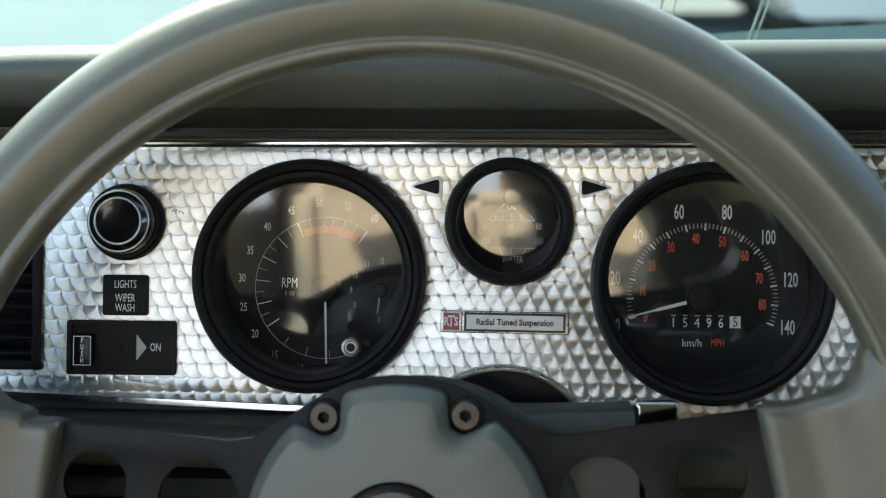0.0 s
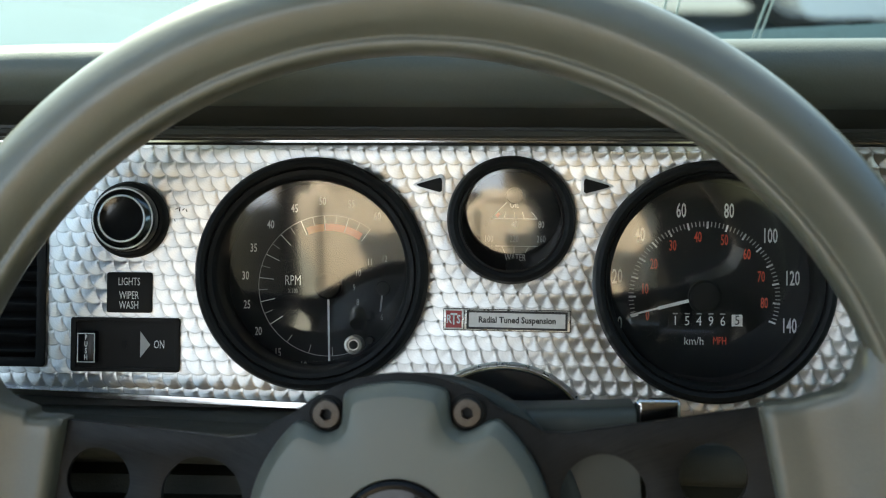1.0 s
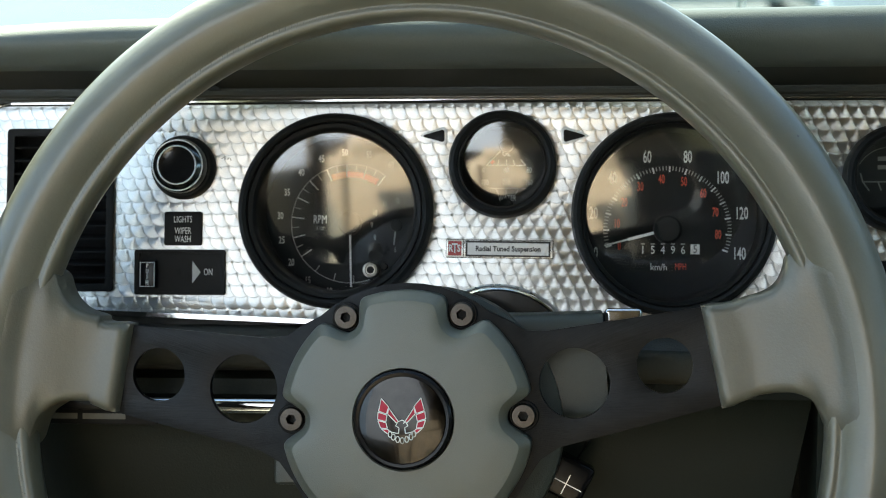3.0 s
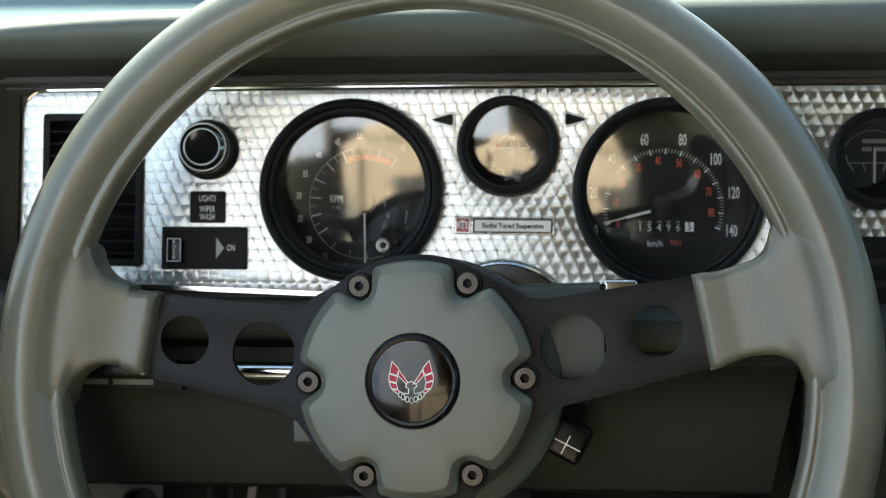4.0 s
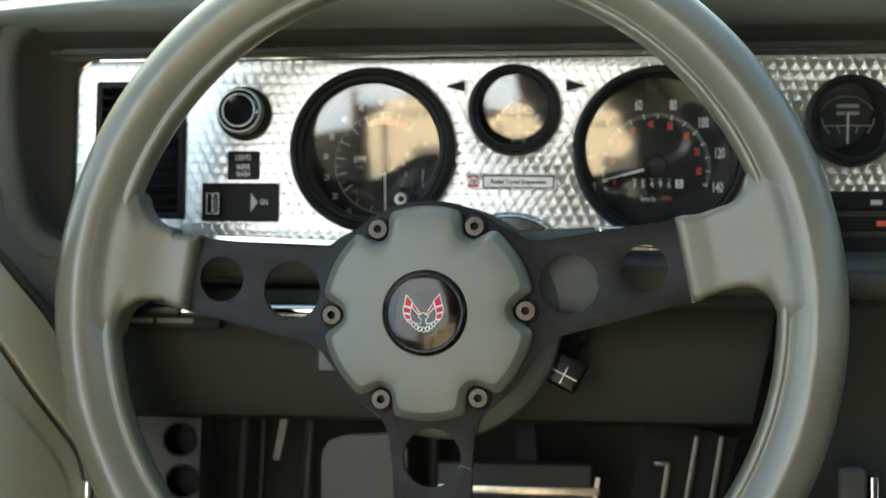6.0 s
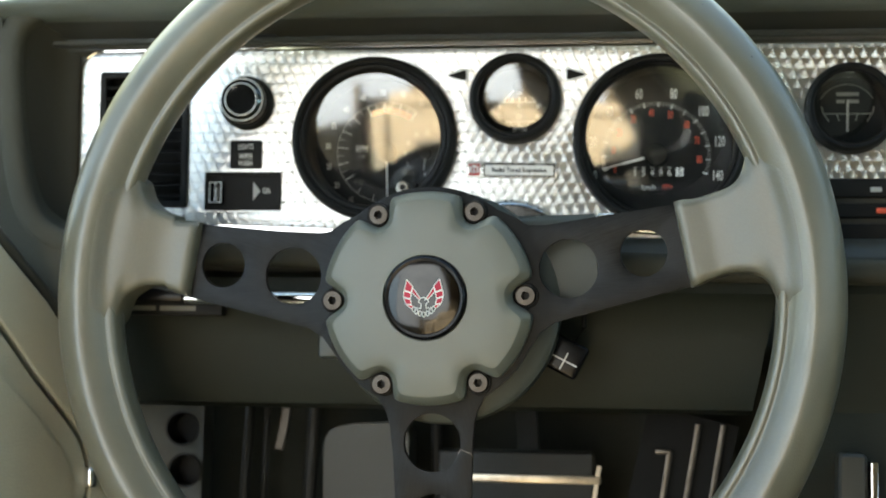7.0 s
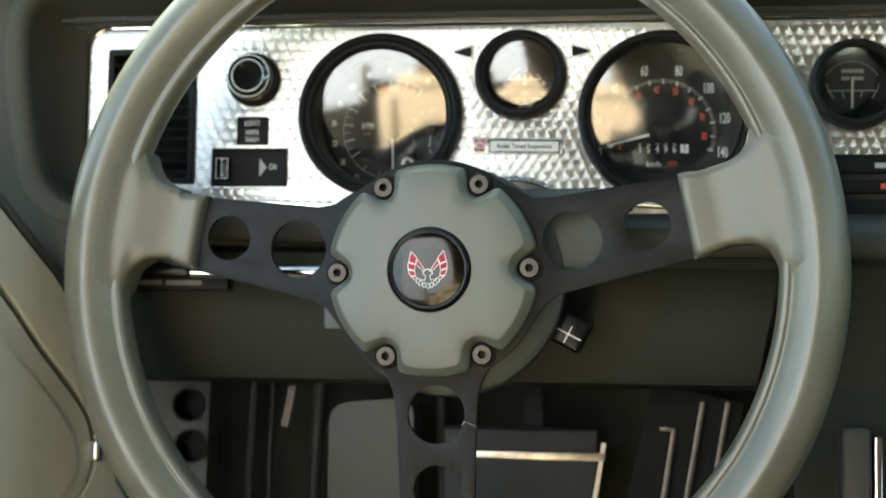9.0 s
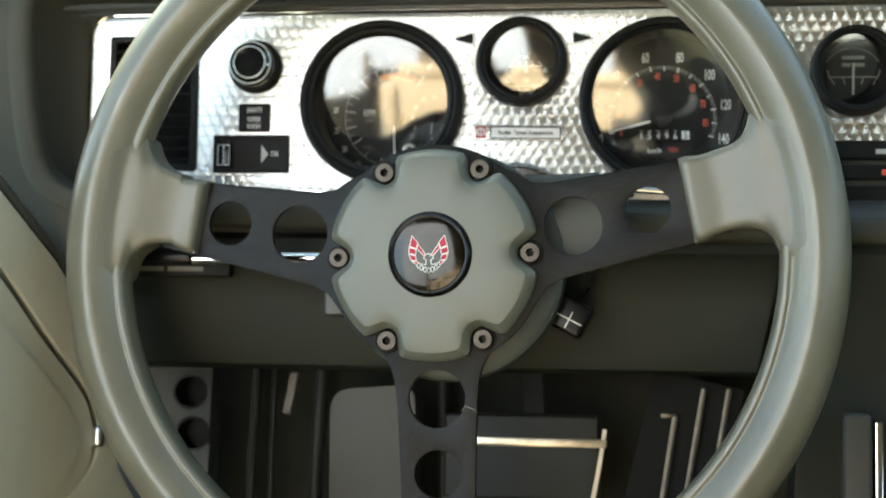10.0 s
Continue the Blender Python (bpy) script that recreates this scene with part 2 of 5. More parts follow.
# ---- building helpers ----
def mesh_of(name, bm, mat, smooth=35.0):
    bmesh.ops.recalc_face_normals(bm, faces=bm.faces)
    me = bpy.data.meshes.new(name)
    bm.to_mesh(me)
    bm.free()
    me.materials.append(mat)
    me.polygons.foreach_set("use_smooth", [True] * len(me.polygons))
    me.set_sharp_from_angle(angle=radians(smooth))
    return me


def thing(name, label, category, m=None, group="", kind=""):
    """An empty that carries a thing's parts, placed in the dashboard's frame."""
    ob = new(name)
    ob.empty_display_size = 0.01
    ob.matrix_world = W @ (m or Matrix())
    return tagged(ob, label, category, group, kind)


def part(name, bm, mat, parent, label="", smooth=35.0):
    ob = new(name, mesh_of(name, bm, mat, smooth))
    ob.parent = parent
    if label:
        tagged(ob, label)
    return ob


def round_edges(bm, width, seg=2, angle=40.0):
    edges = [e for e in bm.edges if len(e.link_faces) == 2 and e.calc_face_angle(0) > radians(angle)]
    if edges and width > 0:
        bmesh.ops.bevel(bm, geom=edges, offset=width, segments=seg, profile=0.6, affect="EDGES", clamp_overlap=True)


def block(x0, x1, y0, y1, z0, z1, bevel=0.0, seg=2):
    bm = bmesh.new()
    bmesh.ops.create_cube(bm, size=1.0)
    for v in bm.verts:
        v.co = Vector(((x0 + x1) / 2 + v.co.x * (x1 - x0), (y0 + y1) / 2 + v.co.y * (y1 - y0), (z0 + z1) / 2 + v.co.z * (z1 - z0)))
    round_edges(bm, bevel, seg)
    return bm


def circle(cx, cz, r, n=40, a0=0.0):
    return [(cx + r * math.cos(a0 + 2 * math.pi * i / n), cz + r * math.sin(a0 + 2 * math.pi * i / n)) for i in range(n)]


def rounded(points, radius, seg=6):
    """A polygon with its corners rounded; radius: one for all, or one for each corner."""
    out, n = [], len(points)
    for i, p in enumerate(points):
        r = radius[i] if isinstance(radius, (list, tuple)) else radius
        p, a, b = Vector(p), Vector(points[i - 1]), Vector(points[(i + 1) % n])
        da, db = (a - p), (b - p)
        cut = min(r / max(math.tan(da.angle(db, math.pi / 2) / 2), 0.05), da.length * 0.48, db.length * 0.48)
        if cut < 1e-6:
            out.append(tuple(p))
            continue
        s, e = p + da.normalized() * cut, p + db.normalized() * cut
        for k in range(seg + 1):
            t = k / seg
            out.append(tuple((1 - t) ** 2 * s + 2 * t * (1 - t) * p + t * t * e))
    return out


def rect(x0, x1, z0, z1, r=0.0):
    pts = [(x0, z0), (x1, z0), (x1, z1), (x0, z1)]
    return rounded(pts, r, 4) if r else pts


def plate(outline, y0, y1, holes=(), bevel=0.0, seg=2):
    """A flat piece of the given outline (x, z) from depth y0 (front) to y1, with holes right through it."""
    bm = bmesh.new()
    edges = []
    for loop in (outline, *holes):
        vs = [bm.verts.new((x, y0, z)) for x, z in loop]
        edges += [bm.edges.new((vs[i - 1], vs[i])) for i in range(len(vs))]
    bmesh.ops.triangle_fill(bm, use_beauty=True, use_dissolve=False, edges=edges)
    rim = [e for e in bm.edges if len(e.link_faces) == 1]
    made = bmesh.ops.extrude_face_region(bm, geom=bm.faces[:])
    for g in made["geom"]:
        if isinstance(g, bmesh.types.BMVert):
            g.co.y = y1
    bmesh.ops.recalc_face_normals(bm, faces=bm.faces)
    if bevel:
        front = [e for e in bm.edges if all(abs(v.co.y - y0) < 1e-7 for v in e.verts) and e.calc_face_angle(0) > 1.0]
        bmesh.ops.bevel(bm, geom=front, offset=bevel, segments=seg, profile=0.6, affect="EDGES", clamp_overlap=True)
    return bm


def lathe(profile, cx=0.0, cz=0.0, seg=64, bm=None):
    """A turned piece: profile of (radius, y), round an axis that runs along y."""
    bm = bm or bmesh.new()
    rings = []
    for r, y in profile:
        if r < 1e-6:
            rings.append([bm.verts.new((cx, y, cz))])
        else:
            rings.append([bm.verts.new((cx + r * math.cos(2 * math.pi * i / seg), y, cz + r * math.sin(2 * math.pi * i / seg))) for i in range(seg)])
    for a, b in zip(rings, rings[1:]):
        for i in range(seg):
            j = (i + 1) % seg
            if len(a) == 1 and len(b) == 1:
                continue
            if len(a) == 1:
                bm.faces.new((a[0], b[i], b[j]))
            elif len(b) == 1:
                bm.faces.new((a[i], b[0], a[j]))
            else:
                bm.faces.new((a[i], b[i], b[j], a[j]))
    return bm


def sweep(path, profile, up=(0, 0, 1), closed=False, caps=True, bm=None):
    """Drags a closed profile of (side, up) along a path of points; the profile may be a function of the step."""
    bm = bm or bmesh.new()
    path = [Vector(p) for p in path]
    n, rings = len(path), []
    for i, p in enumerate(path):
        a = path[i - 1] if (closed or i) else p
        b = path[(i + 1) % n] if (closed or i < n - 1) else p
        t = (b - a).normalized()
        side = t.cross(Vector(up)).normalized()
        high = side.cross(t).normalized()
        prof = profile(i / max(1, n - 1)) if callable(profile) else profile
        rings.append([bm.verts.new(p + side * s + high * h) for s, h in prof])
    k = len(rings[0])
    for i in range(n if closed else n - 1):
        a, b = rings[i], rings[(i + 1) % n]
        for j in range(k):
            bm.faces.new((a[j], b[j], b[(j + 1) % k], a[(j + 1) % k]))
    if caps and not closed:
        bm.faces.new(rings[0])
        bm.faces.new(rings[-1][::-1])
    return bm


def rod(path, radius, seg=12, up=(0, 0, 1), closed=False):
    return sweep(path, circle(0, 0, radius, seg), up, closed)


def extrude_along_x(section, x0, x1, bm=None):
    """A closed section of (y, z) drawn out from x0 to x1."""
    bm = bm or bmesh.new()
    a = [bm.verts.new((x0, y, z)) for y, z in section]
    b = [bm.verts.new((x1, y, z)) for y, z in section]
    n = len(section)
    for i in range(n):
        bm.faces.new((a[i], b[i], b[(i + 1) % n], a[(i + 1) % n]))
    bm.faces.new(a)
    bm.faces.new(b[::-1])
    return bm


def lettering(name, body, size, x, z, y, mat, parent, squeeze=0.62, turn=0.0, thick=0.0):
    """Flat printed characters, centred on (x, z), that face the driver."""
    cu = bpy.data.curves.new(name, "FONT")
    cu.body, cu.size, cu.align_x, cu.align_y, cu.resolution_u, cu.offset = body, size, "CENTER", "CENTER", 2, thick
    ob = bpy.data.objects.new(name, cu)
    scene.collection.objects.link(ob)
    me = bpy.data.meshes.new_from_object(ob.evaluated_get(bpy.context.evaluated_depsgraph_get()))
    bpy.data.objects.remove(ob)
    me.name = name
    me.transform(pose(x, y, z) @ pose(0, 0, 0, 0, -turn, 0) @ pose(0, 0, 0, 90) @ Matrix.Diagonal((squeeze, 1, 1, 1)))
    me.materials.clear()
    me.materials.append(mat)
    made = new(name, me)
    made.parent = parent
    return made


def strokes(lines, width, y, deep=0.0002):
    """Thin printed strokes: (x0, z0, x1, z1) each."""
    bm = bmesh.new()
    for x0, z0, x1, z1 in lines:
        a, b = Vector((x0, z0)), Vector((x1, z1))
        s = (b - a).orthogonal().normalized() * width / 2
        f = [bm.verts.new((p.x, y, p.y)) for p in (a + s, b + s, b - s, a - s)]
        g = [bm.verts.new((v.co.x, y + deep, v.co.z)) for v in f]
        bm.faces.new(f)
        for i in range(4):
            bm.faces.new((f[i], f[i - 1], g[i - 1], g[i]))
    return bm


def arc_band(cx, cz, r0, r1, a0, a1, y, n=32):
    bm = bmesh.new()
    rows = []
    for i in range(n + 1):
        a = radians(a0 + (a1 - a0) * i / n)
        rows.append([bm.verts.new((cx + r * math.cos(a), y, cz + r * math.sin(a))) for r in (r0, r1)])
    for p, q in zip(rows, rows[1:]):
        bm.faces.new((p[0], p[1], q[1], q[0]))
    return bm


def polar(cx, cz, r, a):
    return cx + r * math.cos(radians(a)), cz + r * math.sin(radians(a))


# ---- the dashboard ----
TACH, MID, SPEED, VOLT = (-0.0410, 0.0910), (0.0370, 0.1128), (0.1158, 0.0896), (0.2170, 0.1062)

# engine-turned panel; below it, on the right, the heater controls
panel_outline = rounded([(-0.2105, 0.046), (-0.05, 0.0405), (0.196, 0.0345), (0.198, 0.0690), (0.62, 0.0690), (0.62, 0.1443), (-0.2105, 0.1412)],
                        [0.006, 0, 0, 0, 0, 0, 0.012], 6)
BOW = [(0.0345 + 0.0360 * math.cos(radians(a)), 0.0200 + 0.0350 * math.sin(radians(a))) for a in range(150, 29, -6)]
panel = thing("instrument_panel", "engine-turned aluminium instrument panel with a fine chrome edge", "panel", kind="structure")
part("panel_sheet", plate(panel_outline, 0.0, 0.004, holes=[circle(*TACH, 0.0410), circle(*MID, 0.0225), circle(*SPEED, 0.0430), circle(*VOLT, 0.0222),
     rect(-0.1985, -0.1490, 0.054, 0.129, 0.002)], bevel=0.0004), TURNED, panel)
part("trim_strip", sweep([(-0.198, -0.0010, 0.1422), (0.0, -0.0010, 0.1435), (0.62, -0.0010, 0.1452)], rect(-0.0008, 0.0008, -0.0004, 0.0004)), CHROME, panel, "bright chrome edge strip")
part("trim_strip", sweep([(-0.208, -0.001, 0.0448), (-0.05, -0.001, 0.0393), (0.196, -0.001, 0.0333)], rect(-0.0014, 0.0014, -0.0011, 0.0011)), CHROME, panel, "bright chrome edge strip")
part("trim_strip", sweep([(-0.2108, -0.0004, 0.050), (-0.2108, -0.0004, 0.128)] + [(-0.1988 - 0.0120 * math.cos(radians(k)), -0.0004, 0.1306 + 0.0120 * math.sin(radians(k))) for k in range(0, 91, 15)], circle(0, 0, 0.0006, 8), up=(0, -1, 0)), CHROME, panel, "bright chrome edge strip")

for k, (x0, z0, x1, z1) in enumerate(((-0.0962, 0.1160, -0.0950, 0.1166), (-0.0946, 0.1152, -0.0944, 0.1170), (-0.0934, 0.1156, -0.0926, 0.1164), (-0.0966, 0.1120, -0.0962, 0.1112), (-0.0920, 0.1160, -0.0916, 0.1150))):
    part("scratch", strokes([(x0, z0, x1, z1)], 0.00035, -0.0002, 0.0001), STEEL, panel, "small dark scratch beside the knob")


def smooth_path(points, per=6):
    """A rounded line through the given points."""
    pts, out = [Vector(p) for p in points], []
    for i in range(len(pts) - 1):
        p0, p1, p2, p3 = pts[max(i - 1, 0)], pts[i], pts[i + 1], pts[min(i + 2, len(pts) - 1)]
        for k in range(per):
            t = k / per
            out.append(0.5 * (2 * p1 + (p2 - p0) * t + (2 * p0 - 5 * p1 + 4 * p2 - p3) * t * t + (3 * p1 - p0 - 3 * p2 + p3) * t ** 3))
    return out + [pts[-1]]


# padded brow, cove and surround
brow = [(0.006, 0.1545), (-0.022, 0.1550), (-0.031, 0.1568), (-0.0375, 0.1620), (-0.0402, 0.1675), (-0.0392, 0.1730), (-0.0362, 0.1772), (-0.0310, 0.1798), (-0.0230, 0.1810), (-0.010, 0.1808), (0.03, 0.1796),
        (0.30, 0.172), (0.30, 0.160), (0.006, 0.158)]
brow = [tuple(p.xy) for p in smooth_path([(y, z, 0) for y, z in brow[1:11]], 6)] + brow[11:] + brow[:1]
under = [(0.006, 0.1450), (-0.0012, 0.1450), (-0.0012, 0.1462), (-0.0070, 0.1462), (-0.0085, 0.1472), (-0.0080, 0.1490), (-0.0040, 0.1496), (-0.0040, 0.1508),
         (-0.010, 0.1515), (-0.022, 0.1548), (0.006, 0.1545)]
dash = thing("dashboard", "olive vinyl padded dashboard above and around the instruments", "dashboard", kind="structure")
pad, loops = bmesh.new(), []
for x in (-0.36, -0.32, -0.29, -0.26, -0.23, -0.20, -0.17, -0.14, -0.10, -0.05, 0.0, 0.3, 0.7, 1.30):  # the pad falls towards the door, more so near it
    sink = 0.0100 * (x - 0.143) - 0.36 * max(0.0, -0.115 - x) ** 2
    loops.append([pad.verts.new((x, y, z + sink * min(1.0, max(0.0, z - 0.155) / 0.02))) for y, z in brow])
for p, q in zip(loops, loops[1:]):
    for k in range(len(brow)):
        pad.faces.new((p[k], q[k], q[(k + 1) % len(brow)], p[(k + 1) % len(brow)]))
pad.faces.new(loops[0])
pad.faces.new(loops[-1][::-1])
part("pad_brow", pad, PAD_VINYL, dash, smooth=28)
part("pad_side", plate(rounded([(-0.36, -0.030), (-0.190, -0.020), (-0.185, 0.026), (-0.212, 0.034), (-0.229, 0.047), (-0.240, 0.072), (-0.247, 0.16), (-0.36, 0.16)], 0.006), -0.032, 0.02, bevel=0.006, seg=3), SIDE_SHADED, dash)
lip = extrude_along_x(under, -0.236, 1.30)
for v in lip.verts:  # it follows the panel's upper edge, which falls towards the door
    v.co.z -= 0.0022 if v.co.x < 0 and v.co.z < 0.151 else 0.0
# The dark plastic here stands for the shade under the brow.
part("brow_underside", lip, DARK_PLASTIC, dash, "underside of the brow, its shade put into a dark colour", smooth=28)
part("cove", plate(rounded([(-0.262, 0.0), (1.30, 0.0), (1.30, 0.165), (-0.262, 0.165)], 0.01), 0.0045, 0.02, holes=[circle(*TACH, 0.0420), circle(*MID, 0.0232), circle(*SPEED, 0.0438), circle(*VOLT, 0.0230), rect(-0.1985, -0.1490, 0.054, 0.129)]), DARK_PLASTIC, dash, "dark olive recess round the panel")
side = [(-0.205, -0.026, 0.1640), (-0.228, -0.028, 0.1610), (-0.240, -0.029, 0.1500), (-0.2425, -0.030, 0.130), (-0.2395, -0.030, 0.095), (-0.2335, -0.030, 0.062), (-0.2265, -0.030, 0.045),
        (-0.214, -0.030, 0.0345), (-0.195, -0.029, 0.0300), (-0.15, -0.027, 0.0285), (0.0, -0.024, 0.0240), (0.22, -0.022, 0.0190), (1.30, -0.017, 0.004)]


slope, flank = bmesh.new(), smooth_path([p for p in side[:9]], 6)
bands = []
for p in flank:
    foot_at = Vector((max(-0.2135, p.x), 0.0022, min(0.1400, max(0.0450, p.z))))
    bands.append([slope.verts.new(Vector((p.x + 0.004, -0.0295, p.z)).lerp(foot_at, k / 8) + Vector((0, 0.0075 * math.sin(math.pi * k / 8), 0))) for k in range(9)])
for p, q in zip(bands, bands[1:]):
    for k in range(8):
        slope.faces.new((p[k], p[k + 1], q[k + 1], q[k]))
# The hollow's shade is in the material's colour.
part("recess_slope", slope, SLOPE_SHADED, dash, "hollow slope beside the panel, its shade put into the colour", smooth=60)
part("surround_lip", sweep(smooth_path(side), rounded([(-0.0075, -0.034), (0.0095, -0.034), (0.0080, 0.0035), (-0.0060, 0.0035)], [0.002, 0.002, 0.0065, 0.0065], 6), up=(0, -1, 0)), SIDE_SHADED, dash)
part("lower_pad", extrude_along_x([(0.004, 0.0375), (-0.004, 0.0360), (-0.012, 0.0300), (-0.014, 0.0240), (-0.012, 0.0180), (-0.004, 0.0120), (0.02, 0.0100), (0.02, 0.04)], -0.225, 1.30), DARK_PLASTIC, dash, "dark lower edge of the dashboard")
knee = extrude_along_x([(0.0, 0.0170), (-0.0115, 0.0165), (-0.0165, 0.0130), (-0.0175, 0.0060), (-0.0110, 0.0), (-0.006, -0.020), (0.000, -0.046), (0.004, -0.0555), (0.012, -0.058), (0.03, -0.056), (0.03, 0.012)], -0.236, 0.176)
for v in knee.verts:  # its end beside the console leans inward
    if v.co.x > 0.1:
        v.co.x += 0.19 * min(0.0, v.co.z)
part("knee_panel", knee, KNEE_SHADED, dash, "olive knee panel under the wheel, darkened for shade")
part("knee_panel", extrude_along_x([(0.0, 0.0170), (-0.0115, 0.0165), (-0.0180, 0.0125), (-0.0195, 0.0060), (-0.0160, -0.002), (-0.010, -0.035), (-0.004, -0.066), (0.012, -0.072), (0.04, -0.07), (0.04, 0.012)], 0.179, 1.30), KNEE_SHADED, dash, "olive knee panel beside the console, darkened for shade")
part("slot", plate(rounded([(-0.116, 0.1474), (-0.094, 0.1474), (-0.097, 0.1494), (-0.113, 0.1494)], 0.0008), -0.0090, -0.0084), BLACK, dash, "small dark slot")


def printed_ring(name, c, r0, r1, angles, width, y, mat, parent):
    part(name, strokes([(*polar(*c, r0, a), *polar(*c, r1, a)) for a in angles], width, y), mat, parent)


def gauge_shell(name, c, r_out, r_in, label, tilt=17.0, deep=0.016, lens=0.0035, turn=0.0, dome=0.10):
    """The bezel, the dark cup, the dial plate and the glass of one instrument."""
    g = thing(name, label, "gauge", pose(c[0], 0, c[1]), group="instruments in the panel")
    part("bezel", lathe([(r_out * 0.97, 0.0030), (r_out, 0.0), (r_out, -0.0065), (r_out - 0.0010, -0.0092), (r_out - 0.0026, -0.0102), (r_out - 0.0040, -0.0092), (r_out - 0.0046, -0.0078),
                         (r_out - 0.0052, -0.0086), (r_in + 0.0016, -0.0078), (r_in + 0.0004, -0.0060), (r_in, -0.0040), (r_in - 0.0003, deep)], seg=96), BEZEL, g, smooth=28)
    part("dial", lathe([(0, deep - 0.001), (r_in, deep - 0.001), (r_in, deep), (0, deep)], seg=72), FACE, g)
    bow = [(r_in * k / 14, dome - math.sqrt(dome ** 2 - (r_in * k / 14) ** 2)) for k in range(15)]  # a shallow dome
    glass = part("glass", lathe(bow + [(r, y + 0.0005) for r, y in bow[::-1]], seg=96), GLASS, g, "clear domed gauge glass", smooth=60)
    glass.matrix_local = pose(0, lens - 0.0030, 0, tilt) @ pose(0, 0, 0, 0, 0, turn)
    glass.visible_shadow = False
    return g


FY = 0.0146  # depth of the print on a dial
# tachometer with its clock
tach = gauge_shell("tachometer", TACH, 0.0457, 0.0372, "round black tachometer with a small clock in its dial", tilt=15.5, deep=0.0190, lens=0.0050, turn=0, dome=0.32)
TY = 0.0176
TC = (0.0040, -0.0047)
part("scale_arc", arc_band(*TC, 0.0284, 0.0287, 55, 290, TY), DIM, tach)
printed_ring("tick_marks", TC, 0.0225, 0.0284, [214 - 20 * k for k in range(9)], 0.00035, TY, WHITE, tach)
printed_ring("tick_marks", TC, 0.0250, 0.0284, [204 - 20 * k for k in range(8)], 0.00030, TY, DIM, tach)
printed_ring("tick_marks", TC, 0.0250, 0.0284, [234, 254, 274], 0.00030, TY, DIM, tach)
part("orange_band", arc_band(*TC, 0.0222, 0.0252, 95, 112, TY), ORANGE, tach, "orange warning band")
part("red_band", arc_band(*TC, 0.0222, 0.0252, 57, 94, TY), RED, tach, "red warning band")
for k, word in enumerate(("5", "10", "15", "20", "25", "30", "35", "40", "45", "50", "55", "60")):
    x, z = polar(*TC, 0.0342, 273 - 19.8 * k)
    lettering("figure", word, 0.0048, x, z, TY, WHITE if 2 < k < 10 else DIM, tach, thick=0.00006)
lettering("legend", "RPM", 0.0058, TC[0] - 0.0146, TC[1] + 0.0018, TY, WHITE, tach)
lettering("legend", "X 100", 0.0026, TC[0] - 0.0146, TC[1] - 0.0024, TY, DIM, tach)
CC = (TC[0] + 0.0222, TC[1] - 0.0008)
for word, a in (("9", 180), ("10", 150), ("11", 118), ("12", 88), ("8", 210), ("6", 268)):
    x, z = polar(*CC, 0.0118, a)
    lettering("clock_figure", word, 0.0038, x, z, TY, DIM, tach)
part("clock_hub", lathe([(0, 0.0160), (0.0026, 0.0162), (0.0030, 0.0168), (0.0030, 0.018)], *CC, 24), BLACK, tach)
part("clock_needle", strokes([(*CC, CC[0] - 0.001, CC[1] - 0.0095)], 0.0007, 0.0168), DIM, tach)
part("needle_hub", lathe([(0, 0.0140), (0.0048, 0.0143), (0.0056, 0.0153), (0.0056, 0.018)], *TC, 32), BLACK, tach)
part("needle", strokes([(TC[0], TC[1] - 0.004, TC[0] + 0.0007, TC[1] - 0.0305)], 0.0008, 0.0168, 0.0004), WHITE, tach, "thin white needle")
part("clock_knob", lathe([(0, -0.0085), (0.0012, -0.0086), (0.0016, -0.0078), (0.0022, -0.0078), (0.0025, -0.0088), (0.0034, -0.0086), (0.0037, -0.0070), (0.0037, 0.0)], TC[0] + 0.0131, TC[1] - 0.0228, 28), DULL_CHROME, tach, "chrome clock setting knob")
part("knob_center", lathe([(0, -0.0089), (0.0014, -0.0088), (0.0017, -0.0080)], TC[0] + 0.0131, TC[1] - 0.0228, 20), BLACK, tach, "black centre of the clock knob")
part("knob_stem", lathe([(0, -0.0050), (0.0014, -0.0048), (0.0016, 0.0)], TC[0] + 0.0190, TC[1] - 0.0210, 16), BLACK, tach)

# oil and water gauge
mid = gauge_shell("oil_and_water_gauge", MID, 0.0250, 0.0203, "small round black oil and water gauge", tilt=11, dome=0.20)
MC = (0.0010, 0.0)
part("scale_lines", strokes([(MC[0] - 0.0095, 0.0012, MC[0] + 0.0092, 0.0012), (MC[0] - 0.0095, 0.0012, MC[0] - 0.0030, 0.0078), (MC[0] + 0.0092, 0.0012, MC[0] + 0.0068, 0.0040),
                             (MC[0] - 0.0042, 0.0012, MC[0] - 0.0034, 0.0040), (MC[0], 0.0012, MC[0], 0.0040), (MC[0] + 0.0040, 0.0012, MC[0] + 0.0032, 0.0040)], 0.00032, FY), WHITE, mid)
lettering("legend", "OIL", 0.0040, MC[0], 0.0068, FY, WHITE, mid)
for word, x in (("0", -0.0108), ("40", 0.0), ("80", 0.0108)):
    lettering("figure", word, 0.0040, MC[0] + x, -0.0012, FY, DIM if word == "0" else WHITE, mid)
for word, x in (("100", -0.0102), ("220", 0.0), ("260", 0.0108)):
    lettering("figure", word, 0.0040, MC[0] + x, -0.0070, FY, DIM, mid)
part("scale_lines", strokes([(MC[0] - 0.0075, -0.0098, MC[0] + 0.0095, -0.0098), (MC[0] - 0.0050, -0.0098, MC[0] - 0.0036, -0.0125), (MC[0], -0.0098, MC[0], -0.0125), (MC[0] + 0.0060, -0.0098, MC[0] + 0.0044, -0.0125)], 0.0003, FY), DIM, mid)
